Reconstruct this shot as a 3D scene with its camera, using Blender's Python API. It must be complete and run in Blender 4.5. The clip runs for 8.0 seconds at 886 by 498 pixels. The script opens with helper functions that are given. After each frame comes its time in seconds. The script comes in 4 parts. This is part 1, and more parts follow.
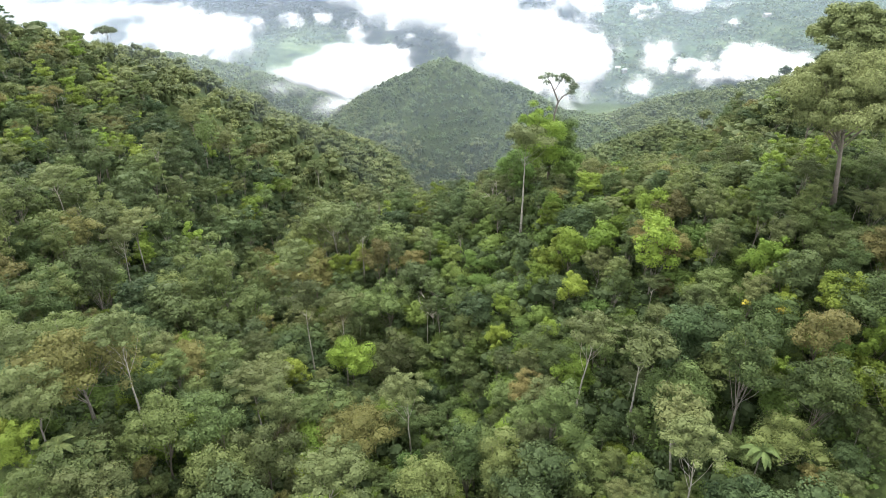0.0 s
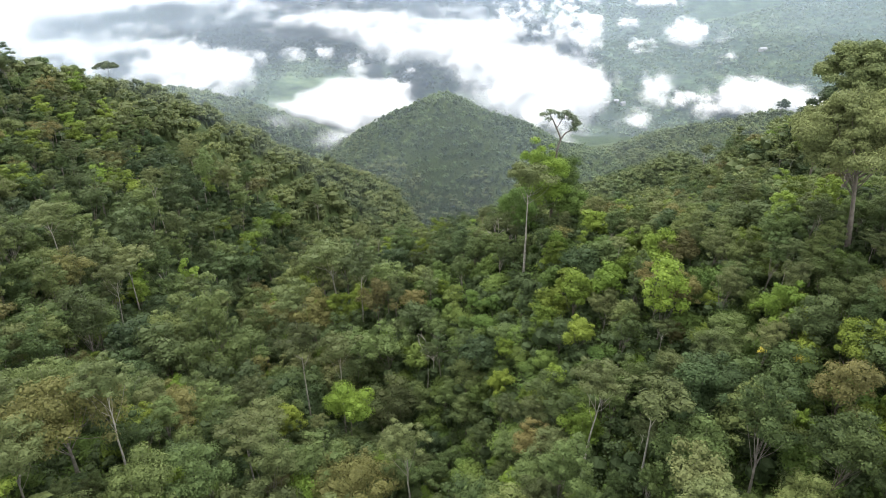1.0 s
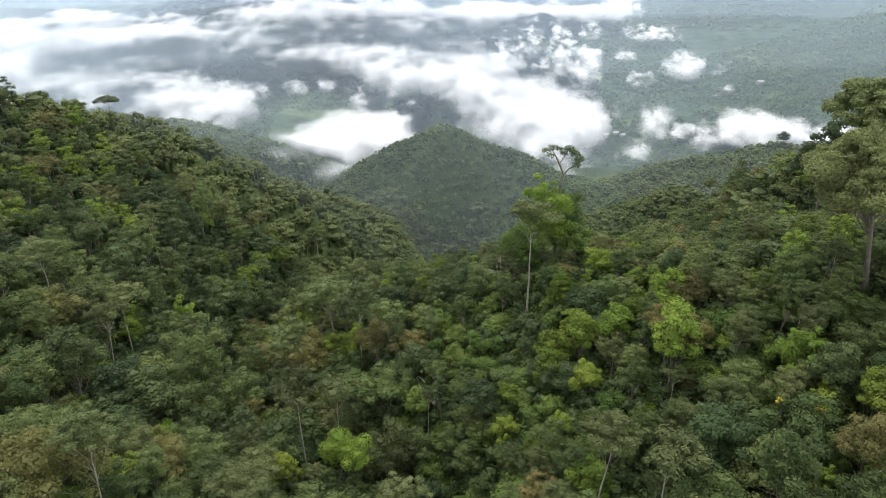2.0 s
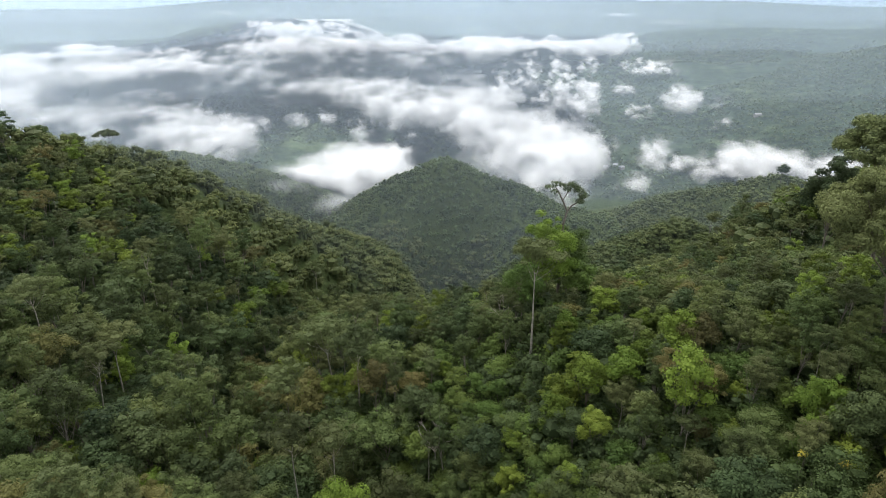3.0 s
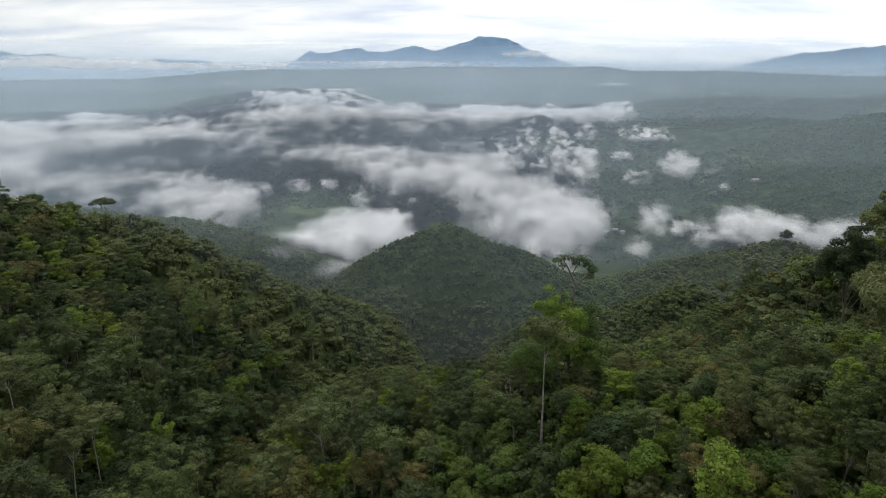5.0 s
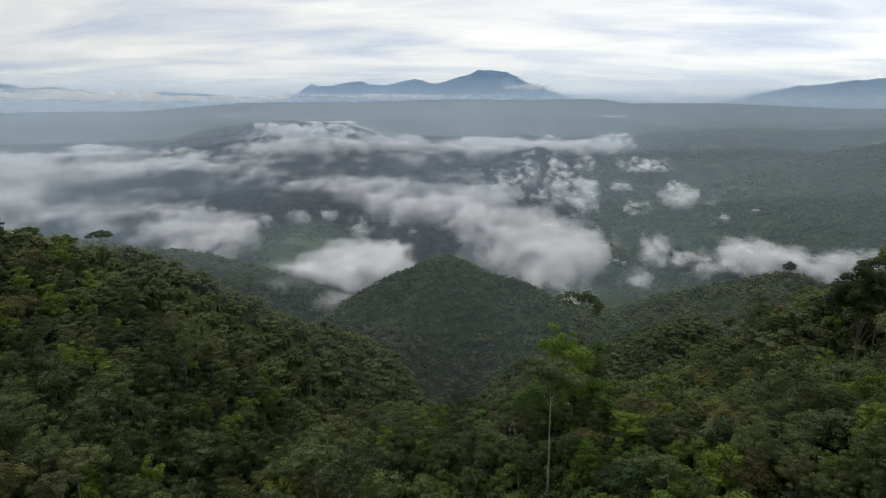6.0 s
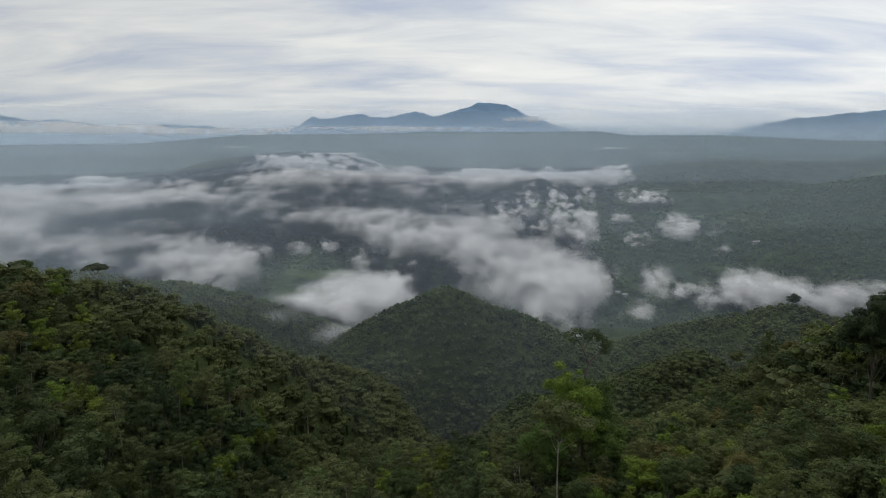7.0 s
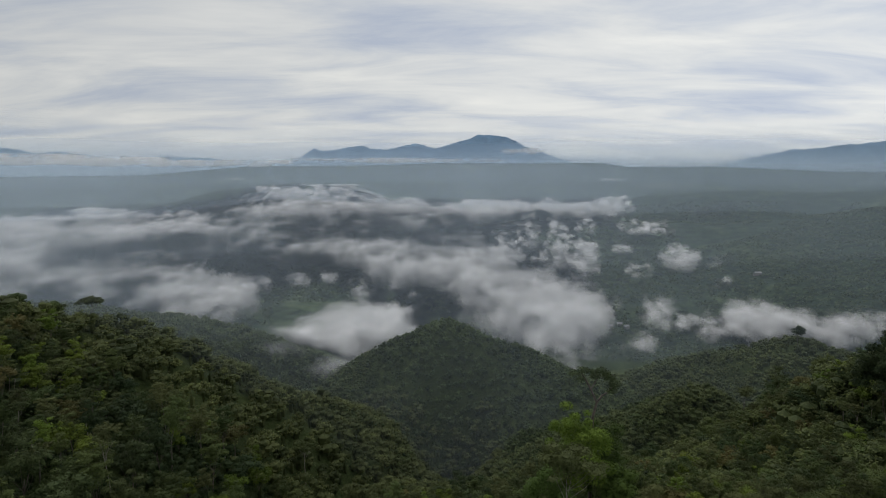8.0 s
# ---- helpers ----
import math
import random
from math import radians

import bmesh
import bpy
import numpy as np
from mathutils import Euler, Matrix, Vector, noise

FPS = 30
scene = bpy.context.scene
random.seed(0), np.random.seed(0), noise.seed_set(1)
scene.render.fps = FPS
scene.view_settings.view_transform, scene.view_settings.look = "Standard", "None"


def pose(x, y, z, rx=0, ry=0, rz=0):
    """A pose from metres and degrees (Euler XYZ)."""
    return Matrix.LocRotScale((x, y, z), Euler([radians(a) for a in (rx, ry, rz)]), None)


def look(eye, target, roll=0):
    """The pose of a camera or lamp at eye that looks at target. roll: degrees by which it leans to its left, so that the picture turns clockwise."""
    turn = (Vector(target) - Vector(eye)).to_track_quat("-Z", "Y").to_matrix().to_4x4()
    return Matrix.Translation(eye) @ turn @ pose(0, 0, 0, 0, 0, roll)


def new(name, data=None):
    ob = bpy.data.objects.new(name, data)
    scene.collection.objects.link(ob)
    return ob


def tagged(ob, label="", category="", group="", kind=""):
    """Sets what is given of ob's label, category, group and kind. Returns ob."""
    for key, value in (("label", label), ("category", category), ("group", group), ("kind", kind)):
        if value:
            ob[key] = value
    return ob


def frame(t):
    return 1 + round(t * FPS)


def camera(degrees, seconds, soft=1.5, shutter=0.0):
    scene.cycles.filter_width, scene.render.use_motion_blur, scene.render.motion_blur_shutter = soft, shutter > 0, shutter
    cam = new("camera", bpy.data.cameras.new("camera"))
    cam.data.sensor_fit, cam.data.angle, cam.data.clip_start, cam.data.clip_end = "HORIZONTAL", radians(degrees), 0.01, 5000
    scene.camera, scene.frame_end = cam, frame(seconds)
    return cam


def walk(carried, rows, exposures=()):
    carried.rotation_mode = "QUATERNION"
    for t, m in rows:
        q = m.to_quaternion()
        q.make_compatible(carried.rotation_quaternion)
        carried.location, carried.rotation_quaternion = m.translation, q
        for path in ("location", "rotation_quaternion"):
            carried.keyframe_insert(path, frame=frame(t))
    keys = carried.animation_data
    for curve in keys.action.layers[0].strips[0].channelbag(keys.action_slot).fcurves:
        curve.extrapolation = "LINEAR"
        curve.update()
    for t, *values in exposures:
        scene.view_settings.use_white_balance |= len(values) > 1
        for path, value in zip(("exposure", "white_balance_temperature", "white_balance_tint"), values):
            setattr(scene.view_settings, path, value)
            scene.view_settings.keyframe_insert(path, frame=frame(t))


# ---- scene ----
# ---------------------------------------------------------------- camera
cam = camera(69.9, 8.0, soft=0.9)
METRES, EYE, TILT, LEAN, TURN = 45.0, 120.0, -30.2, 0.0, 0.0
ROWS = [
    (0.0, 0.0, 0.0, 0.0, 0.0, -0.0, 0.0),
    (0.5, -0.0023, 0.0543, 0.0325, 0.01, 1.36, 0.02),
    (1.0, -0.0048, 0.1084, 0.0634, 0.02, 2.75, 0.02),
    (1.5, -0.0066, 0.1622, 0.0948, 0.04, 4.11, 0.02),
    (3.0, -0.0141, 0.3217, 0.1878, 0.06, 8.25, 0.03),
    (3.5, -0.017, 0.3734, 0.2192, 0.07, 9.69, 0.05),
    (4.0, -0.0208, 0.4248, 0.2503, 0.07, 11.14, 0.05),
    (4.5, -0.0255, 0.4773, 0.2804, 0.07, 12.56, 0.07),
    (6.0, -0.0345, 0.642, 0.3748, 0.1, 16.73, 0.1),
    (6.5, -0.0383, 0.6978, 0.4078, 0.11, 18.11, 0.1),
    (7.0, -0.0431, 0.7522, 0.4405, 0.12, 19.51, 0.11),
    (7.5, -0.0465, 0.8072, 0.4726, 0.14, 20.9, 0.13),
    (8.0, -0.0489, 0.8618, 0.5046, 0.15, 22.3, 0.15),
]
walk(cam, [(t, pose(0, 0, EYE, TILT, LEAN, TURN) @ pose(METRES * x, METRES * y, METRES * z, 90 + pitch, roll, yaw)) for t, x, y, z, yaw, pitch, roll in ROWS],
     exposures=[(0.0, 2.2), (1.5, 1.52), (3.0, 1.02), (3.5, 0.85), (4.5, 0.36), (6.5, -0.28), (8.0, -0.54)])

scene.cycles.transparent_max_bounces = 64     # light goes through several banks of mist

# ---------------------------------------------------------------- node helpers
def material(name):
    m = bpy.data.materials.new(name)
    m.use_nodes = True
    m.node_tree.nodes.clear()
    return m, m.node_tree


def node(tree, kind, **values):
    """A node with the given values at its inputs."""
    n = tree.nodes.new(kind)
    for key, value in values.items():
        n.inputs[key].default_value = value
    return n


def named_value(tree, name):
    """A number stored on the mesh's vertices."""
    n = tree.nodes.new("ShaderNodeAttribute")
    n.attribute_name = name
    return n


def colour_mix(tree, fac, fac_out, a, b, b_out=0, a_out=0):
    n = tree.nodes.new("ShaderNodeMix")
    n.data_type = "RGBA"
    tree.links.new(fac.outputs[fac_out], n.inputs[0])
    tree.links.new(a.outputs[a_out], n.inputs[6])
    tree.links.new(b.outputs[b_out], n.inputs[7])
    return n


def wire(tree, a, out, b, slot):
    tree.links.new(a.outputs[out], b.inputs[slot])


def ramp(tree, stops):
    n = tree.nodes.new("ShaderNodeValToRGB")
    e = n.color_ramp.elements
    while len(e) < len(stops):
        e.new(0.5)
    for i, (p, c) in enumerate(stops):
        e[i].position, e[i].color = p, (*c, 1)
    return n


def maths(tree, op, a=0.5, b=0.5):
    n = tree.nodes.new("ShaderNodeMath")
    n.operation = op
    n.inputs[0].default_value, n.inputs[1].default_value = a, b
    return n


# ---------------------------------------------------------------- sky and sun
SUN_UP, SUN_TURN = 61.0, -38.0      # degrees: height, and heading clockwise from straight ahead
world = bpy.data.worlds.new("overcast_sky")
scene.world = world
world.use_nodes = True
wt = world.node_tree
wt.nodes.clear()
coord = node(wt, "ShaderNodeTexCoord")
sky = node(wt, "ShaderNodeTexSky")
sky.sky_type, sky.sun_disc = "NISHITA", False
sky.sun_elevation, sky.sun_rotation, sky.altitude = radians(SUN_UP), radians(SUN_TURN), 900
# a cloud deck: the direction laid onto a level sheet overhead
part_xyz = node(wt, "ShaderNodeSeparateXYZ")
wire(wt, coord, "Generated", part_xyz, 0)
lift = maths(wt, "ADD", b=0.16)
wire(wt, part_xyz, "Z", lift, 0)
lift2 = maths(wt, "MAXIMUM", b=0.05)
wire(wt, lift, 0, lift2, 0)
deck_x, deck_y = maths(wt, "DIVIDE"), maths(wt, "DIVIDE")
wire(wt, part_xyz, "X", deck_x, 0), wire(wt, lift2, 0, deck_x, 1)
wire(wt, part_xyz, "Y", deck_y, 0), wire(wt, lift2, 0, deck_y, 1)
deck = node(wt, "ShaderNodeCombineXYZ")
wire(wt, deck_x, 0, deck, 0), wire(wt, deck_y, 0, deck, 1)
squash = node(wt, "ShaderNodeMapping")
squash.inputs["Scale"].default_value = (0.55, 1.25, 1)
wire(wt, deck, 0, squash, 0)
billow = node(wt, "ShaderNodeTexNoise", Scale=1.6, Detail=10.0, Roughness=0.56, Distortion=0.5)
wire(wt, squash, 0, billow, 0)
shade = ramp(wt, [(0.30, (0.60, 0.665, 0.79)), (0.42, (0.74, 0.785, 0.85)), (0.53, (0.885, 0.905, 0.91)), (0.70, (1.06, 1.06, 1.02))])
wire(wt, billow, "Fac", shade, 0)
# the deck is thinner to one side
thinner = maths(wt, "MULTIPLY_ADD", b=0.30)
thinner.inputs[2].default_value = 0.98
wire(wt, part_xyz, "X", thinner, 0)
clear_bg = node(wt, "ShaderNodeBackground", Strength=0.10)
wire(wt, sky, 0, clear_bg, 0)
cloud_bg = node(wt, "ShaderNodeBackground", Strength=1.17)
wire(wt, shade, 0, cloud_bg, 0)
veiled = maths(wt, "MULTIPLY", b=1.14)
wire(wt, thinner, 0, veiled, 0), wire(wt, veiled, 0, cloud_bg, "Strength")
sky_mix = node(wt, "ShaderNodeMixShader", Fac=0.94)
wire(wt, clear_bg, 0, sky_mix, 1), wire(wt, cloud_bg, 0, sky_mix, 2)
world_out = node(wt, "ShaderNodeOutputWorld")
wire(wt, sky_mix, 0, world_out, 0)

sun_data = bpy.data.lights.new("sun", "SUN")
sun_data.energy, sun_data.angle, sun_data.color = 2.0, radians(28), (1.0, 0.95, 0.88)
sun = new("sun", sun_data)
heading = radians(SUN_TURN)
toward = Vector((math.sin(heading) * math.cos(radians(SUN_UP)), math.cos(heading) * math.cos(radians(SUN_UP)), math.sin(radians(SUN_UP))))
sun.matrix_world = look(toward * 300, (0, 0, 0))

# ---------------------------------------------------------------- the lie of the land
def lattice(ix, iy, seed):
    v = np.sin(ix * 127.1 + iy * 311.7 + seed * 74.7) * 43758.5453
    return v - np.floor(v)


def value_noise(x, y, seed):
    ix, iy = np.floor(x), np.floor(y)
    fx, fy = x - ix, y - iy
    fx, fy = fx * fx * (3 - 2 * fx), fy * fy * (3 - 2 * fy)
    a, b = lattice(ix, iy, seed), lattice(ix + 1, iy, seed)
    c, d = lattice(ix, iy + 1, seed), lattice(ix + 1, iy + 1, seed)
    return (a * (1 - fx) + b * fx) * (1 - fy) + (c * (1 - fx) + d * fx) * fy


def fbm(x, y, size, octaves=4, seed=1.0, gain=0.5):
    total, amp, norm = 0.0, 1.0, 0.0
    for o in range(octaves):
        total = total + amp * value_noise(x / size + 17.3 * o, y / size - 9.1 * o, seed + o)
        norm, amp, size = norm + amp, amp * gain, size / 2.03
    return total / norm          # 0 to 1


def ridge(x, y, crest, round_=14.0):
    """Height of a ridge that follows crest: rows of x, y, z and the steepness of its flanks."""
    best = np.full(np.shape(x), -1e5)
    for (x0, y0, z0, s0), (x1, y1, z1, s1) in zip(crest, crest[1:]):
        dx, dy = x1 - x0, y1 - y0
        t = np.clip(((x - x0) * dx + (y - y0) * dy) / (dx * dx + dy * dy), 0, 1)
        d = np.hypot(x - x0 - t * dx, y - y0 - t * dy)
        s = s0 + t * (s1 - s0)
        best = np.maximum(best, z0 + t * (z1 - z0) - s * (np.sqrt(d * d + round_ * round_) - round_))
    return best


LEFT_SPUR = [(-330, -150, 95, .5), (-262, 100, 74, .58), (-252, 300, 52, .62), (-235, 381, 40, .72), (-216, 425, 22, .76), (-193, 455, -12, .76), (-165, 505, -54, .74), (-119, 585, -97, .72), (-90, 640, -132, .7), (-60, 700, -185, .6)]
NEAR_SPUR = [(-200, -40, 80, .5), (-98, 80, 32, .5), (-78, 140, -2, .5)]
RIGHT_SPUR = [(230, -60, 95, .5), (150, 90, 72, .5), (92, 134, 57, .55), (66, 150, 46, .58), (38, 180, 37, .6), (20, 222, 9, .62), (-8, 300, -60, .6)]
RIGHT_BACK = [(350, 60, 98, .6), (270, 190, 76, .8), (207, 288, 50, .95), (245, 400, -20, .9), (300, 520, -85, .6)]
RIGHT_RIDGE = [(195, 735, -136, .5), (300, 740, -112, .4), (400, 742, -88, .4), (455, 715, -104, .4), (600, 640, -60, .4), (800, 500, 10, .4)]
HILL = [(-150, 852, -208, .5), (-106, 850, -166, .58), (-54, 847, -120, .6), (-20, 846, -102, .6), (3, 845, -97, .6), (82, 815, -119, .55), (117, 765, -133, .55), (150, 700, -160, .55)]
BACK_RIDGE = [(-693, 866, -61, 0.4), (-383, 905, -94, 0.45), (-305, 905, -113, 0.5), (-226, 905, -141, 0.55), (-186, 905, -172, 0.7), (-160, 900, -225, 0.8)]
FAR_HILLS = [(358, 2330, -74, .3), (470, 2330, -106, .25), (650, 2330, -98, .25), (1020, 2237, -103, .22), (1260, 2143, -66, .22), (1400, 2027, -28, .22), (1850, 1550, 20, .22)]
LEFT_RIB = [(-262, 100, 74, .58), (-190, 160, 36, .6), (-135, 205, 3, .6), (-112, 240, -22, .7)]
RIGHT_SADDLE = [(150, 90, 72, .5), (150, 190, 44, .6), (138, 255, 16, .65)]
RIGHT_SHOULDER = [(300, 735, -112, .5), (240, 622, -108, .5), (190, 600, -121, .5), (150, 590, -126, .55), (110, 560, -152, .6)]
HILL_RIBS = [[(3, 845, -97, .8), (-14, 770, -138, .8), (-6, 690, -188, .75), (4, 620, -226, .7)],
             [(82, 815, -119, .8), (66, 740, -152, .8), (42, 660, -196, .75), (30, 590, -228, .7)],
             [(-54, 847, -120, .8), (-76, 770, -168, .8), (-84, 700, -214, .7)],
             [(117, 765, -133, .8), (104, 690, -172, .75), (84, 610, -212, .7)]]
# the stream's bed between the slopes: x, y and height
RAVINE = [(5, 90, 4), (-2, 124, -3), (-34, 152, -8), (-66, 190, -28), (-84, 222, -52), (-84, 300, -60), (-66, 400, -98), (-40, 490, -130), (0, 580, -200), (10, 700, -262)]
# the far plateau, by heading and drop from the eye
PLATEAU = [(4200 * a / math.hypot(1, a), 4200 / math.hypot(1, a), EYE - d * 4200 / math.hypot(1, a), .3)
           for a, d in ((-.9, .03), (-.7, .028), (-.48, .0212), (-.3, .0071), (0, .0036), (.24, .0036), (.285, .0097), (.42, .0097), (.6, .018), (.9, .022))]
LOW_RIDGES = [[(2950 * a / math.hypot(1, a), 2950 / math.hypot(1, a), EYE - d * 2950 / math.hypot(1, a), .3) for a, d in ((-.40, .060), (-.34, .043), (-.25, .034), (-.17, .040), (-.10, .060))],
              [(2950 * a / math.hypot(1, a), 2950 / math.hypot(1, a), EYE - d * 2950 / math.hypot(1, a), .3) for a, d in ((.26, .062), (.34, .050), (.47, .046), (.60, .050), (.75, .044))]]
FLOOR = ((-400, 60), (40, 4), (100, -4), (160, -24), (300, -78), (450, -140), (600, -205), (800, -262), (1300, -252))


def distance_to(x, y, x0, y0, x1, y1):
    t = np.clip(((x - x0) * (x1 - x0) + (y - y0) * (y1 - y0)) / ((x1 - x0) ** 2 + (y1 - y0) ** 2), 0, 1)
    return np.hypot(x - x0 - t * (x1 - x0), y - y0 - t * (y1 - y0))


def land(x, y):
    r = np.hypot(x, y - 45)
    near = np.interp(y, [a for a, _ in FLOOR], [b for _, b in FLOOR])
    away = EYE - r * .28 * .05 ** ((np.maximum(r, 1300) - 1300) / 3400)
    back = np.clip((r - 1000) / 500, 0, 1)
    heights = [near * (1 - back) + away * back]
    near_gate = np.clip((r - 900) / 600, 0, 1) * 400
    for crest in (LEFT_SPUR, LEFT_RIB, NEAR_SPUR, RIGHT_SPUR, RIGHT_SADDLE, RIGHT_BACK, RIGHT_RIDGE, RIGHT_SHOULDER, HILL, *HILL_RIBS, BACK_RIDGE):
        heights.append(ridge(x, y, crest) - near_gate * (crest is not BACK_RIDGE))
    for crest in (FAR_HILLS, PLATEAU, *LOW_RIDGES):
        heights.append(ridge(x, y, crest, 40.0))
    k = 8.0
    top = np.max(heights, axis=0)
    z = top + k * np.log(sum(np.exp((h - top) / k) for h in heights))
    bed = np.min([np.interp(np.clip(((x - x0) * (x1 - x0) + (y - y0) * (y1 - y0)) / ((x1 - x0) ** 2 + (y1 - y0) ** 2), 0, 1), (0, 1), (z0, z1))
                  + 1.35 * np.maximum(distance_to(x, y, x0, y0, x1, y1) - 4, 0) for (x0, y0, z0), (x1, y1, z1) in zip(RAVINE, RAVINE[1:])], axis=0)
    z = np.where(bed < z + 12, -3 * np.log(np.exp(-np.clip(z - bed, -60, 60) / 3) + 1) + bed, z)
    rough = np.clip((r - 20) / 100, 0, 1) * (1 - .85 * np.clip((r - 2350) / 250, 0, 1))
    z = z + (fbm(x, y, 70, 4, 3.0) - .5) * 14 * rough
    far_rough = np.clip((r - 1400) / 500, 0, 1) * (1 - np.clip((r - 2350) / 250, 0, 1))
    z = z + (fbm(x, y, 130, 4, 12.0) - .5) * 20 * far_rough
    return z + (fbm(x, y, 420, 5, 8.0) - .5) * 26 * far_rough - 6 * (1 - np.clip((r - 250) / 450, 0, 1))


# ---------------------------------------------------------------- materials
def leaf_material(name, dark, light, gloss=0.62, through_part=0.26, by_leaf=0.34, by_tree=0.46):
    """Foliage: the colour runs from dark to light by leaf, by clump and by tree."""
    m, t = material(name)
    tint = named_value(t, "tint")
    own = node(t, "ShaderNodeObjectInfo")
    geo = node(t, "ShaderNodeNewGeometry")
    patches = node(t, "ShaderNodeTexNoise", Scale=0.11, Detail=2.0)
    wire(t, geo, "Position", patches, 0)
    a = maths(t, "MULTIPLY", b=by_leaf)
    wire(t, tint, "Fac", a, 0)
    b = maths(t, "MULTIPLY_ADD", b=by_tree)
    wire(t, own, "Random", b, 0), wire(t, a, 0, b, 2)
    c = maths(t, "MULTIPLY_ADD", b=0.2)
    wire(t, patches, "Fac", c, 0), wire(t, b, 0, c, 2)
    mid = tuple((p + q) / 2 for p, q in zip(dark, light))
    col = ramp(t, [(0.12, dark), (0.5, mid), (0.92, light)])
    wire(t, c, 0, col, 0)
    # each tree leans a little to yellow or to blue
    hue = node(t, "ShaderNodeHueSaturation")
    turn = maths(t, "MULTIPLY_ADD", b=0.03)
    turn.inputs[2].default_value = 0.484
    cross = maths(t, "FRACT")
    seven = maths(t, "MULTIPLY", b=7.31)
    wire(t, own, "Random", seven, 0), wire(t, seven, 0, cross, 0), wire(t, cross, 0, turn, 0)
    wire(t, turn, 0, hue, "Hue"), wire(t, col, 0, hue, "Color")
    face = node(t, "ShaderNodeBsdfPrincipled", Roughness=gloss)
    face.inputs["Specular IOR Level"].default_value = 0.1
    wire(t, hue, 0, face, "Base Color")
    glow = node(t, "ShaderNodeBsdfTranslucent")
    wire(t, hue, 0, glow, "Color")
    mix = node(t, "ShaderNodeMixShader", Fac=through_part)
    wire(t, face, 0, mix, 1), wire(t, glow, 0, mix, 2)
    out = node(t, "ShaderNodeOutputMaterial")
    wire(t, mix, 0, out, 0)
    return m


def bark_material(name, dark, light):
    m, t = material(name)
    co = node(t, "ShaderNodeTexCoord")
    grain = node(t, "ShaderNodeTexNoise", Scale=1.4, Detail=6.0, Roughness=0.65)
    wire(t, co, "Object", grain, 0)
    col = ramp(t, [(0.3, dark), (0.7, light)])
    wire(t, grain, "Fac", col, 0)
    bump = node(t, "ShaderNodeBump", Strength=0.5, Distance=0.05)
    wire(t, grain, "Fac", bump, "Height")
    face = node(t, "ShaderNodeBsdfPrincipled", Roughness=0.85)
    wire(t, col, 0, face, "Base Color"), wire(t, bump, 0, face, "Normal")
    out = node(t, "ShaderNodeOutputMaterial")
    wire(t, face, 0, out, 0)
    return m


LEAF = {
    "mid": leaf_material("leaf_mid_green", (0.0219, 0.0367, 0.0130), (0.1188, 0.1510, 0.0493)),
    "deep": leaf_material("leaf_deep_green", (0.0154, 0.0286, 0.0130), (0.0814, 0.1102, 0.0411)),
    "olive": leaf_material("leaf_grey_olive", (0.0279, 0.0380, 0.0148), (0.1190, 0.1400, 0.0530)),
    "fresh": leaf_material("leaf_fresh_green", (0.0404, 0.0680, 0.0106), (0.1552, 0.2050, 0.0329)),
    "lush": leaf_material("leaf_lush_green", (0.0659, 0.1122, 0.0151), (0.1815, 0.2499, 0.0411), by_leaf=.6, by_tree=.15),
    "brown": leaf_material("leaf_bronze", (0.0395, 0.0428, 0.0158), (0.1562, 0.1448, 0.0493)),
    "yellow": leaf_material("leaf_yellow", (0.2419, 0.2040, 0.0275), (0.4399, 0.3774, 0.0684)),
    "pale": leaf_material("leaf_pale_olive", (0.0517, 0.0680, 0.0254), (0.1863, 0.2150, 0.0848), by_leaf=.6, by_tree=.1),
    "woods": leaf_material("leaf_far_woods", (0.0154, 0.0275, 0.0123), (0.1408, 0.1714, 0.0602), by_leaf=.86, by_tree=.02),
    "bush": leaf_material("leaf_undergrowth", (0.0254, 0.0469, 0.0116), (0.1155, 0.1632, 0.0383)),
}
BARK_PALE = bark_material("bark_pale_grey", (.09, .08, .065), (.27, .25, .21))
BARK_GREY = bark_material("bark_grey", (.06, .055, .043), (.18, .16, .135))
BARK_DARK = bark_material("bark_brown", (.045, .037, .027), (.13, .11, .088))


